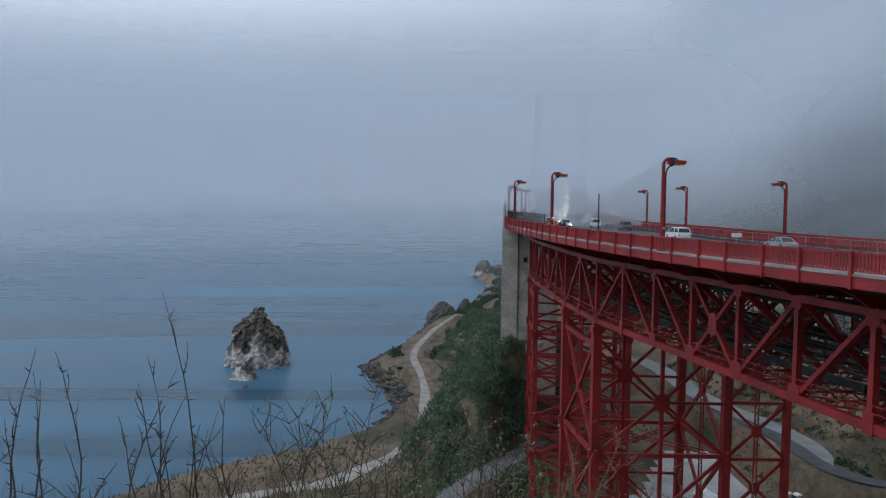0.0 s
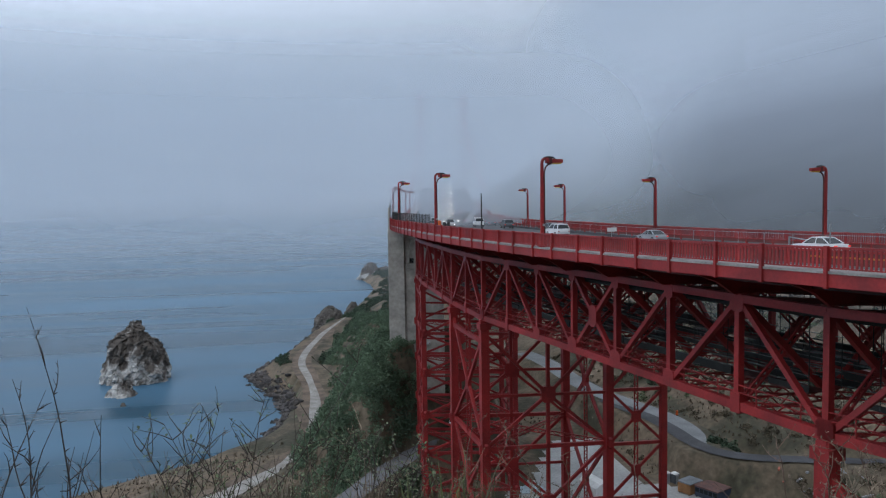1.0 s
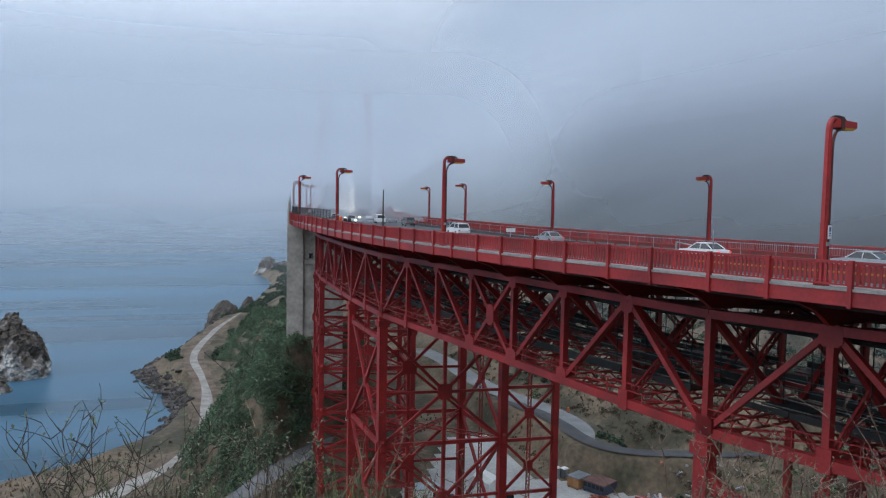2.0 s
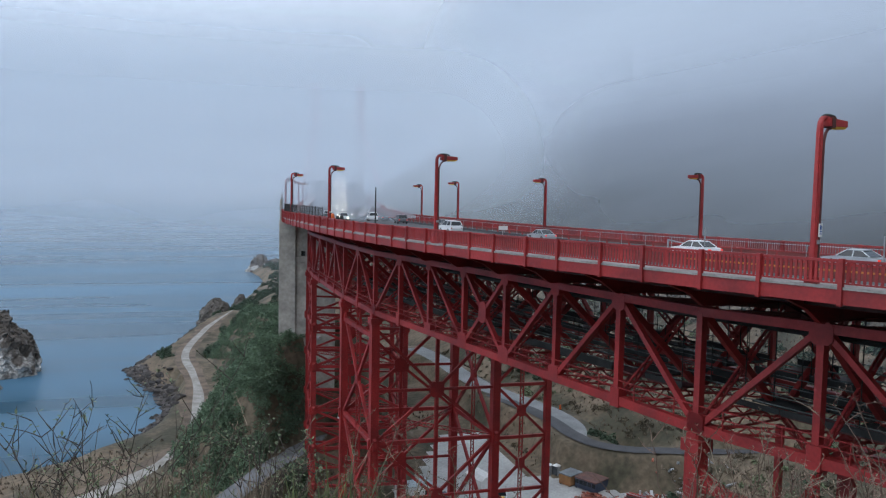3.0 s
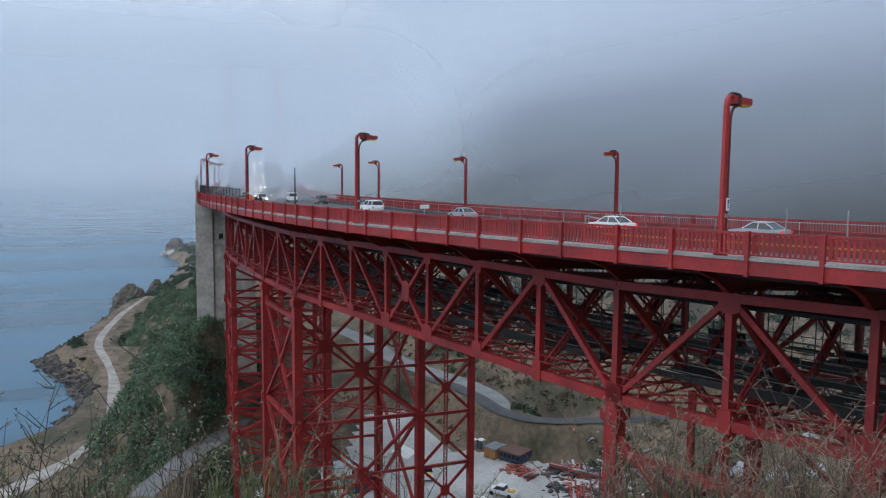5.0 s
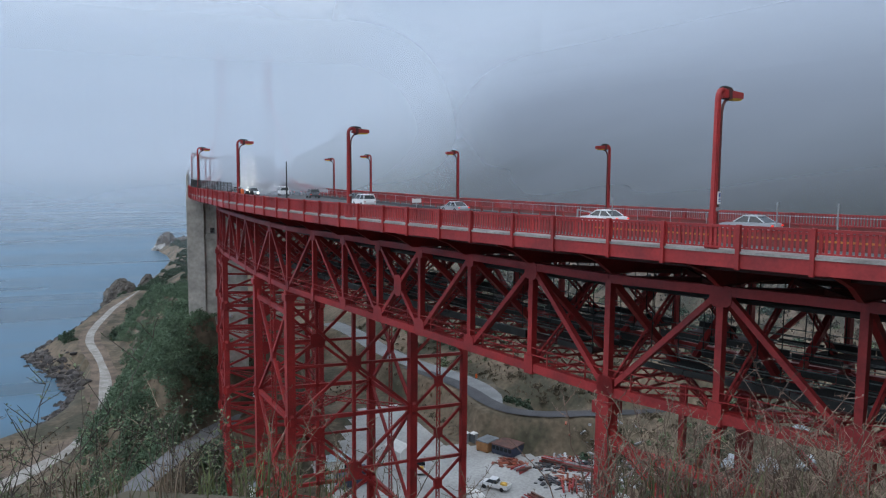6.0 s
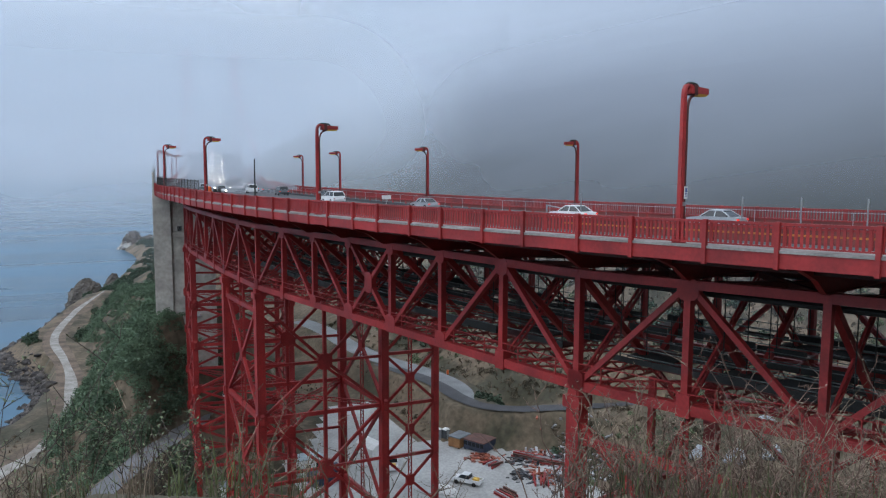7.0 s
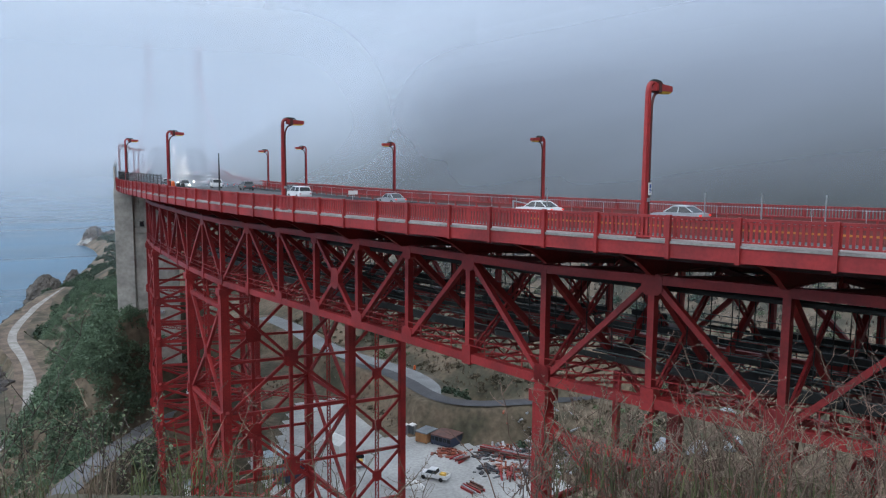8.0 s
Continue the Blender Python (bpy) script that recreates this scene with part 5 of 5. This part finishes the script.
def barrel(p, material, label):
    ob = place(empty("traffic_drum", (0, 0, 0), label, "traffic drum", "traffic drums"), p)
    bm = bmesh.new()
    tube(bm, [(0, 0, 0.08), (0, 0, 0.4), (0, 0, 0.75), (0, 0, 1.05), (0, 0, 1.12)], [0.30, 0.28, 0.26, 0.22, 0.10], 12)
    part("drum", bm, material, ob)
    bm = bmesh.new()
    tube(bm, [(0, 0, 0), (0, 0, 0.08)], 0.4, 12)
    part("base", bm, TYRE, ob)


barrel(P(76, 2.6, 0.5), ORANGE, "bright orange traffic drum by the kerb")
barrel(P(73, 2.6, 0.35), DARK, "dark traffic drum by the kerb")
barrel(P(72, 2.9, 0.35), DARK, "dark traffic drum by the kerb")
walk_way = strip("walkway", [(0.3, 0.0), (3.0, 0.0), (3.0, -0.015), (0.3, -0.015)], S0, 330, 4, KERB)
tagged(walk_way, "raised pale concrete walkway inside the railing", "walkway", kind="structure")

# dark mesh screen on the far stretch of the near railing
org = P(72, -0.25)
ob = empty("mesh_screen", org, "dark wire mesh screen fixed along the railing", "screen")
made = []
for i in range(45):
    s = 72 + i * 2.2
    made.append(bar("post", P(s, 0.35, 0.05), P(s, 0.35, 2.5), 0.07, 0.07, DARK, ob, across(s)))
bm = bmesh.new()
for i in range(326):
    s = 72 + i * 0.3
    box(bm, P(s, 0.35, 1.2), P(s, 0.35, 2.45), 0.02, 0.02, across(s))
for h in (1.4, 1.7, 2.0, 2.3):
    for i in range(44):
        box(bm, P(72 + i * 2.2, 0.35, h), P(74.2 + i * 2.2, 0.35, h), 0.035, 0.035)
made.append(tagged(part("wire_mesh", bm, DARK, ob), kind="stuff"))
for m in made:
    m.matrix_parent_inverse = Matrix.Translation(-org)

# ---------------------------------------------------------------- suspension tower in the fog


def suspension_tower(s):
    org = P(s, 0)
    ob = empty("suspension_tower", org, "tall red suspension tower fading into the fog", "tower")
    made = []
    for o in (-2.0, DECK_W + 2.0):
        base = P(s, o, -60)
        for z0, z1, w in ((-60, 30, 6.0), (30, 60, 5.0)):
            a, b = Vector((base.x, base.y, base.z + 60 + z0)), Vector((base.x, base.y, base.z + 60 + z1))
            made.append(bar("leg", a, b, w, w, RED, ob, across(s)))
    for m in made:
        m.matrix_parent_inverse = Matrix.Translation(-org)
    for o in (0.5, DECK_W - 0.5):
        bm = bmesh.new()
        pts = []
        for i in range(25):
            u = i / 24
            q = P(250 + (s - 250) * u, o, 4)
            z = (P(250, o, 4).z + 4) * (1 - u) + (org.z + 56) * u - 6 * math.sin(math.pi * u)
            pts.append((q.x, q.y, z))
        tube(bm, pts, 0.47, 8)
        cab = part("main_cable", bm, RED)
        tagged(cab, "thick red suspension cable climbing into the fog", "cable", "main cables")


suspension_tower(530)

# ---------------------------------------------------------------- works yard


def pickup(p, turn):
    ob = place(empty("pickup_truck", (0, 0, 0), "white crew-cab pickup truck parked in the yard", "truck"), p, turn)
    bm = bmesh.new()
    side_solid(bm, [(-2.8, 0.5), (2.75, 0.5), (2.85, 0.8), (2.7, 1.12), (1.6, 1.2), (-0.6, 1.2), (-0.62, 0.75), (-2.75, 0.75)], 1.95, 1.9)
    part("body", bm, PAINTS["white"], ob)
    bm = bmesh.new()
    side_solid(bm, [(1.55, 1.2), (0.9, 1.85), (-0.5, 1.88), (-0.62, 1.2)], 1.8, 1.5)
    part("glasshouse", bm, GLASS, ob)
    bm = bmesh.new()
    block(bm, -0.5, 0.92, -0.78, 0.78, 1.84, 1.93)
    part("roof", bm, PAINTS["white"], ob)
    for y in (-0.93, 0.93):
        bm = bmesh.new()
        block(bm, -2.78, -0.64, y - 0.05, y + 0.05, 0.7, 1.22)
        part("bed_side", bm, PAINTS["white"], ob)
        for x in (1.8, -1.7):
            bm = bmesh.new()
            tube(bm, [(x, y * 0.85, 0.4), (x, y * 1.06, 0.4)], 0.4, 14)
            part("tyre", bm, TYRE, ob)
    bm = bmesh.new()
    block(bm, -2.85, -2.75, -0.95, 0.95, 0.6, 1.2)
    part("tailgate", bm, PAINTS["white"], ob)
    bm = bmesh.new()
    block(bm, -2.2, -1.2, -0.5, 0.5, 0.8, 1.35)
    part("load", bm, YELLOW, ob, "yellow equipment in the truck bed")
    return ob


Y = 14.18
pickup((61.6, 121.2, Y), 128)
pickup((52, 134, Y), 70)


def toilet(p, turn):
    ob = place(empty("portable_toilet", (0, 0, 0), "grey portable toilet cabin with a white roof", "toilet cabin", "toilet cabins"), p, turn)
    bm = bmesh.new()
    block(bm, -0.6, 0.6, -0.6, 0.6, 0, 2.1)
    part("cabin", bm, PAINTS["grey"], ob)
    bm = bmesh.new()
    side_solid(bm, [(-0.66, 2.1), (0.66, 2.1), (0.4, 2.38), (-0.4, 2.38)], 1.3, 1.0)
    part("roof", bm, WHITE, ob)
    bm = bmesh.new()
    block(bm, -0.4, 0.4, -0.64, -0.603, 0.1, 1.95)
    part("door", bm, PAINTS["silver"], ob)


toilet((66.4, 144.6, Y), 20)
toilet((67.9, 143.8, Y), 20)


def site_box(name, p, turn, lx, ly, h, wall, roof, label, windows=0):
    ob = place(empty(name, (0, 0, 0), label, "site cabin", "site cabins"), p, turn)
    bm = bmesh.new()
    block(bm, -lx / 2, lx / 2, -ly / 2, ly / 2, 0.15, h)
    part("wall", bm, wall, ob)
    bm = bmesh.new()
    side_solid(bm, [(-lx / 2 - 0.15, h), (lx / 2 + 0.15, h), (lx / 2 + 0.1, h + 0.18), (-lx / 2 - 0.1, h + 0.25)], ly + 0.3, ly + 0.2)
    part("roof", bm, roof, ob)
    for i in range(windows):
        x = -lx / 2 + lx * (i + 0.5) / windows
        bm = bmesh.new()
        block(bm, x - 0.4, x + 0.4, -ly / 2 - 0.03, -ly / 2 - 0.003, 1.0, 1.8)
        part("window", bm, GLASS, ob)
    for x in (-lx / 2 + 0.3, lx / 2 - 0.3):
        bm = bmesh.new()
        block(bm, x - 0.15, x + 0.15, -ly / 2, ly / 2, 0, 0.147)
        part("skid", bm, TYRE, ob)
    return ob


WOOD = mat("orange_plywood", (0.38, 0.19, 0.08), 0.85, 0, (0.25, 0.12, 0.05), 0.8, 6, 0.1, 0.4)
BROWN = mat("rusty_roof", (0.16, 0.075, 0.06), 0.85, 0, (0.09, 0.05, 0.045), 0.5, 6, 0.1, 0.4)
NAVY = mat("navy_steel", (0.035, 0.05, 0.09), 0.6, 0, None, 0.7, 6, 0.1, 0.3)
SLATE = mat("slate_roof", (0.20, 0.22, 0.24), 0.8, 0, None, 0.7, 6, 0.1, 0.4)
site_box("site_cabin", (68.9, 139.4, Y), -62, 2.8, 3.8, 2.1, WOOD, SLATE, "plywood-sided store cabin with a grey roof", 0)
site_box("site_cabin", (71.9, 136.0, Y), -62, 4.9, 4.4, 2.0, NAVY, BROWN, "dark steel cabin with a rusty roof and small windows", 5)
site_box("site_cabin", (36.0, 139.0, Y), 12, 6.4, 3.2, 2.8, WHITE, mat("pale_blue_roof", (0.50, 0.62, 0.68), 0.6, 0, None, 0.8, 6, 0.05, 0.3), "white site office cabin with a pale blue roof", 3)
site_box("site_cabin", (20.2, 127.0, ground_z(20.2, 127.0) - 0.1), 10, 2.6, 2.4, max(2.6, 19.2 - ground_z(20.2, 127.0)), WHITE, SLATE, "tall narrow white storage cabin", 1)
site_box("site_cabin", (38.2, 132.5, Y), 12, 6.0, 2.6, 2.5, NAVY, NAVY, "dark navy shipping container", 0)

# car under a pale cover
bm = bmesh.new()
bmesh.ops.create_icosphere(bm, subdivisions=4, radius=1)
for v in bm.verts:
    u = max(v.co.z, -0.05)
    v.co = Vector((v.co.x * 2.5, v.co.y * 1.05, max(0, u) ** 0.7 * 1.45)) + noise.noise_vector(v.co * 3) * 0.08
ob = tagged(part("covered_car", bm, WHITE, smooth=True), "small car under a pale fabric cover", "car")
place(ob, (56.4, 119.2, Y), 118)
# white storage tent
bm = bmesh.new()
side_solid(bm, [(-2, 0), (2, 0), (2, 1.7), (1.0, 2.4), (0, 2.7), (-1.0, 2.4), (-2, 1.7)], 6, 6)
ob = tagged(part("storage_tent", bm, WHITE), "white fabric storage tent on the yard", "tent")
place(ob, (51, 143, Y), 15)


def beam_stack(p, turn, n, length, seed):
    rng = random.Random(seed)
    ob = place(empty("steel_beams", (0, 0, 0), "loose stack of red-painted steel beams", "steel beams", "beam stacks"), p, turn)
    for i in range(n):
        y, z = (i % 5 - 2) * 0.6 + rng.uniform(-0.1, 0.1), 0.2 + (i // 5) * 0.42
        d = rng.uniform(-0.25, 0.25)
        a, b = Vector((-length / 2 + rng.uniform(-0.5, 0.5), y - d, z)), Vector((length / 2 + rng.uniform(-0.6, 0.6), y + d, z))
        bm = bmesh.new()
        box(bm, a, b, 0.06, 0.36)
        for h in (-0.19, 0.19):
            box(bm, a + Vector((0, 0, h)), b + Vector((0, 0, h)), 0.32, 0.04)
        part("beam", bm, (RED, BROWN, RED, STEEL)[i % 4], ob)


for i, (x, y, t, n, ln) in enumerate(((78.6, 127.2, -57, 9, 7), (81.0, 123.4, -50, 8, 8), (70.2, 127.2, 20, 6, 3.0), (74.4, 116.5, 60, 7, 5), (83.5, 127, 75, 6, 5), (80, 118, 40, 6, 5), (65.4, 114, 100, 6, 4))):
    beam_stack((x, y, Y - 0.02 if x < 82 else ground_z(x, y) + 0.05), t, n, ln, i)


def scrap_heap(spots, material, label, seed):
    rng = random.Random(seed)
    bm = bmesh.new()
    for x, y, r, n in spots:
        for _ in range(n):
            px, py = x + rng.gauss(0, r), y + rng.gauss(0, r)
            z = max(ground_z(px, py), 14.0 if x < 83 else -9) + rng.uniform(0.05, 0.8) * math.exp(-((px - x) ** 2 + (py - y) ** 2) / (r * r))
            d = Vector((rng.gauss(0, 1), rng.gauss(0, 1), rng.gauss(0, 0.25))).normalized() * rng.uniform(0.2, 1.1)
            c = Vector((px, py, z + 0.15))
            box(bm, c - d, c + d, rng.uniform(0.1, 0.7), rng.uniform(0.06, 0.4))
    return tagged(part("scrap", bm, material), label, "scrap", kind="stuff")


scrap_heap([(80.5, 128.5, 1.8, 50), (86, 126, 2.4, 70), (84, 121, 2.2, 60), (78, 117, 2.0, 40), (86, 115, 2.6, 60)],
           mat("pale_scrap", (0.42, 0.43, 0.44), 0.7, 0.2, (0.22, 0.23, 0.24), 0.6, 5, 0.1, 0.4, "Position", island=0.5), "heap of pale metal and concrete scrap", 3)
scrap_heap([(70, 131, 1.6, 60), (80, 128, 2.5, 60), (76, 118, 1.8, 40)], mat("orange_scrap", (0.36, 0.10, 0.055), 0.7, 0, (0.17, 0.05, 0.035), 0.6, 5, 0.1, 0.4, "Position", island=0.4), "heap of orange netting and rusty offcuts", 4)
scrap_heap([(77, 127, 2.0, 45), (83, 124, 2.4, 50), (72, 120, 1.6, 25), (79, 114, 2.0, 35)], mat("dark_scrap", (0.07, 0.075, 0.085), 0.7, 0.1, (0.035, 0.035, 0.04), 0.6, 5, 0.1, 0.4, "Position", island=0.5), "heap of dark pallets and steel offcuts", 6)
TARP = mat("grey_tarpaulin", (0.36, 0.39, 0.42), 0.7, 0, (0.22, 0.24, 0.26), 0.5, 4, 0.2, 0.3, "Position")
barrel((80.2, 169.0, ground_z(80.2, 169.0) + 0.02), ORANGE, "bright orange traffic drum beside the service road")
for i, (x, y) in enumerate(((96, 99), (99, 94), (103, 90), (92, 84), (108, 96))):
    rock("tarpaulin_heap", x, y, 2.2, 1.6, 1.8, 20 + i, TARP, "pale tarpaulin-covered heap on the slope", 0.4, 3, 0.6).location.z = ground_z(x, y)
# cars parked on the terrace by the pylon
for i, (x, y, paint) in enumerate(((17.6, 166, "white"), (20.6, 165, "silver"), (23.4, 166, "white"), (26.2, 165, "white"))):
    c = make_car("sedan", paint)
    c["label"] = f"{paint} car parked on the terrace below the deck"
    c["group"] = "parked cars"
    place(c, (x, y, ground_z(x, y) + 0.05), 80)

# ---------------------------------------------------------------- plants round the lookout


def polar(az, r):
    a = radians(az)
    return r * math.sin(a), r * math.cos(a)


def grow(rng, start, direction, length, n, wander, droop=0.0):
    """Points of one stem."""
    pts, d = [start], direction.normalized()
    for i in range(n):
        d = (d + Vector((rng.gauss(0, wander), rng.gauss(0, wander), rng.gauss(0, wander * 0.6) - droop * (i / n)))).normalized()
        pts.append(pts[-1] + d * (length / n))
    return pts


def tapered(bm, pts, r0, r1, sides=5):
    n = len(pts) - 1
    tube(bm, pts, [r0 + (r1 - r0) * i / n for i in range(n + 1)], sides)


def leaf(bm, c, d, up, ln, w):
    side = d.cross(up)
    if side.length < 1e-3:
        side = Vector((1, 0, 0))
    side = side.normalized() * w
    a, b = bm.verts.new(c), bm.verts.new(c + d * ln)
    m = c + d * (ln * 0.5) + up * (w * 0.4)
    e, f = bm.verts.new(m + side), bm.verts.new(m - side)
    bm.faces.new((a, e, b)), bm.faces.new((a, b, f))


def bare_shrub(az, r, heights, seed, material=None):
    """Leafless twigs rising from one root."""
    rng = random.Random(seed)
    x, y = polar(az, r)
    z = ground_z(x, y)
    ob = empty("bare_shrub", (x, y, z), "leafless dark brown shrub with thin upright twigs", "shrub", "bare shrubs")
    for h in heights:
        h *= 0.76
        bm = bmesh.new()
        lean = Vector((rng.gauss(0, 0.16), rng.gauss(0, 0.10), 1))
        root = Vector((rng.gauss(0, 0.07), rng.gauss(0, 0.07), -0.05))
        pts = grow(rng, root, lean, h, 9, 0.085)
        tapered(bm, pts, 0.0062, 0.0013)
        for i in range(2, 9):
            if rng.random() < 0.62:
                d = Vector((rng.gauss(0, 0.6), rng.gauss(0, 0.4), 0.9))
                ln = h * rng.uniform(0.10, 0.38) * (1 - i / 12)
                q = grow(rng, pts[i], d, ln, 4, 0.14)
                tapered(bm, q, 0.0038, 0.0010, 4)
                for k in (1, 2, 3):
                    if rng.random() < 0.5:
                        tapered(bm, grow(rng, q[k], Vector((rng.gauss(0, 1), rng.gauss(0, 0.6), 0.7)), ln * 0.3, 2, 0.1), 0.0022, 0.0008, 3)
            if rng.random() < 0.7:
                tapered(bm, grow(rng, pts[i], Vector((rng.gauss(0, 1), rng.gauss(0, 1), 0.5)), 0.035, 2, 0.1), 0.004, 0.002, 3)
        part("stem", bm, material or TWIG, ob)
    return ob


def leafy_shrub(az, r, height, stems, seed, leaves=1.0, material=None):
    rng = random.Random(seed)
    x, y = polar(az, r)
    z = ground_z(x, y)
    ob = empty("leafy_shrub", (x, y, z), "thin-stemmed shrub with sparse small green leaves", "shrub", "leafy shrubs")
    for _ in range(stems):
        bm, lf = bmesh.new(), bmesh.new()
        h = 0.78 * height * rng.uniform(0.6, 1.05)
        pts = grow(rng, Vector((rng.gauss(0, 0.10), rng.gauss(0, 0.10), -0.05)), Vector((rng.gauss(0, 0.28), rng.gauss(0, 0.2), 1)), h, 8, 0.10)
        tapered(bm, pts, 0.0042, 0.0013)
        tips = []
        for i in range(2, 9):
            for _ in range(2):
                if rng.random() < 0.7:
                    q = grow(rng, pts[i], Vector((rng.gauss(0, 0.8), rng.gauss(0, 0.6), 0.8)), h * rng.uniform(0.10, 0.30), 4, 0.14)
                    tapered(bm, q, 0.0032, 0.0012, 4)
                    tips.append(q)
        for q in tips + [pts[4:]]:
            for k in range(1, len(q)):
                for _ in range(3):
                    if rng.random() < 0.42 * leaves:
                        d = Vector((rng.gauss(0, 1), rng.gauss(0, 1), rng.gauss(0.35, 0.5))).normalized()
                        leaf(lf, q[k].lerp(q[k - 1], rng.random()), d, Vector((0, 0, 1)), rng.uniform(0.016, 0.036), rng.uniform(0.005, 0.009))
        part("stem", bm, TWIG, ob)
        if len(lf.verts):
            part("foliage", lf, material or LEAF_PALE, ob, "small green leaves")
        else:
            lf.free()
    return ob


def dry_weed(az, r, height, stalks, seed, material):
    """A tuft of dry stalks with feathery side sprays and seed heads."""
    rng = random.Random(seed)
    x, y = polar(az, r)
    z = ground_z(x, y)
    ob = empty("dry_weed", (x, y, z), "tangled dry brown weed with feathery seed heads", "weed", "dry weeds")
    bm, sp = bmesh.new(), bmesh.new()
    for _ in range(stalks):
        h = height * rng.uniform(0.45, 1.05)
        pts = grow(rng, Vector((rng.gauss(0, 0.16), rng.gauss(0, 0.16), -0.05)), Vector((rng.gauss(0, 0.45), rng.gauss(0, 0.35), 1)), h, 7, 0.17, 0.06)
        tapered(bm, pts, 0.0042, 0.0014, 4)
        for i in range(2, 8):
            for _ in range(2):
                if rng.random() < 0.6:
                    q = grow(rng, pts[i], Vector((rng.gauss(0, 0.9), rng.gauss(0, 0.7), 0.7)), h * rng.uniform(0.08, 0.26), 3, 0.22)
                    tapered(bm, q, 0.0022, 0.0009, 3)
                    for k in (1, 2, 3):
                        for _ in range(2):
                            leaf(sp, q[k], Vector((rng.gauss(0, 1), rng.gauss(0, 1), rng.gauss(0.5, 0.7))).normalized(), Vector((0, 0, 1)), rng.uniform(0.010, 0.030), rng.uniform(0.0015, 0.004))
    tagged(part("stalk", bm, material, ob), kind="stuff")
    tagged(part("seed_head", sp, material, ob), kind="stuff")
    return ob


def grass_band(name, label, count, az0, az1, r0, r1, h0, h1, material, seed, keep=None):
    """Thin curved blades of grass."""
    rng = random.Random(seed)
    verts, faces = [], []
    for _ in range(count):
        az = rng.uniform(az0, az1)
        r = r0 + (r1 - r0) * rng.random() ** 0.8
        if noise.noise(Vector((az / 3.0, r * 0.8, seed))) < -0.15:
            continue
        x, y = polar(az, r)
        z = ground_z(x, y) - 0.03
        h, w, t = rng.uniform(h0, h1) * (0.55 + 0.75 * rng.random() ** 2), rng.uniform(0.0022, 0.0045), rng.uniform(0, 6.28)
        bend = rng.uniform(0.1, 0.55) * h
        dx, dy = math.cos(t), math.sin(t)
        k = len(verts)
        for i in range(4):
            u = i / 3
            cx, cy, cz = x + dx * bend * u * u, y + dy * bend * u * u, z + h * u * (1 - 0.12 * u)
            ww = w * (1 - 0.85 * u)
            verts += [(cx - dy * ww, cy + dx * ww, cz), (cx + dy * ww, cy - dx * ww, cz)]
        for i in range(3):
            faces.append((k + 2 * i, k + 2 * i + 1, k + 2 * i + 3, k + 2 * i + 2))
    me = bpy.data.meshes.new(name)
    me.from_pydata(verts, [], faces)
    me.materials.append(material)
    return tagged(new(name, me), label, "grass", kind="stuff")


GREEN_GRASS = mat("green_grass", (0.10, 0.12, 0.045), 0.85, 0, (0.05, 0.06, 0.025), 2.5, 20, 0.1, 0.5, "Position", (0.35, 0.65), island=0.35)
grass_band("near_grass", "dry straw-coloured grass at the lookout edge", 2600, -34, 4, 3.7, 5.6, 0.15, 0.45, STRAW, 1)
grass_band("near_green_grass", "green grass at the lookout edge", 3000, -34, 16, 3.7, 5.8, 0.12, 0.36, GREEN_GRASS, 2)
grass_band("right_green_grass", "olive green grass among the dry weeds", 1900, 36, 62, 3.7, 6.2, 0.12, 0.34, GREEN_GRASS, 5)
grass_band("right_grass", "dry reddish grass below the bridge", 1500, 34, 62, 3.7, 6.0, 0.12, 0.36, RUST_STALK, 3)

for az, r, hs, seed in ((-29.8, 4.0, (1.25, 1.1, 0.9, 0.8), 1), (-26.3, 4.2, (0.95, 0.75), 2), (-25.4, 4.3, (1.45, 1.3), 3), (-24.4, 4.3, (1.3,), 8),
                        (-20.2, 4.3, (1.4, 1.15, 1.0, 0.85), 4), (-19.3, 4.3, (1.85, 1.2), 9), (-18.2, 4.3, (0.95, 0.8), 6), (-14.7, 4.3, (1.25, 0.8), 5)):
    bare_shrub(az, r, hs, seed)
for az, r, hs, seed in ((39.5, 4.6, (1.0, 0.8), 31), (42.5, 4.8, (1.15, 0.9, 0.7), 32), (45.6, 4.6, (1.15, 1.0, 0.8), 33), (48.5, 5.0, (1.3, 1.0), 34), (52.3, 4.6, (1.45, 1.1, 0.9), 35), (55.0, 4.8, (1.2, 1.0), 36), (35.5, 5.2, (1.0, 0.8), 37)):
    bare_shrub(az, r, hs, seed, STRAW)
for az, r, h, n, seed, lv in ((-10.4, 4.4, 1.45, 5, 1, 0.5), (-7.2, 4.3, 1.5, 4, 2, 0.9), (-4.6, 4.5, 1.25, 4, 3, 0.8), (-2.0, 4.5, 1.15, 5, 4, 1.0),
                              (1.2, 4.7, 1.3, 5, 5, 1.0), (4.2, 4.7, 1.1, 5, 6, 1.0), (-12.8, 4.5, 1.0, 4, 7, 0.5), (8.0, 4.8, 0.9, 5, 8, 0.9)):
    leafy_shrub(az, r, h, n, seed, lv)
rng = random.Random(33)
for i in range(16):
    dry_weed(rng.uniform(-6, 24), rng.uniform(4.2, 5.4), rng.uniform(0.5, 0.85), 4, 100 + i, STRAW)
for i in range(76):
    az = 32.5 + 29 * rng.random() ** 0.8
    dry_weed(az, rng.uniform(4.0, 5.8), rng.uniform(0.55, 1.1) * (0.55 + 0.45 * ease(az, 32, 46)), 7, 200 + i, RUST_STALK if rng.random() < 0.7 else STRAW)
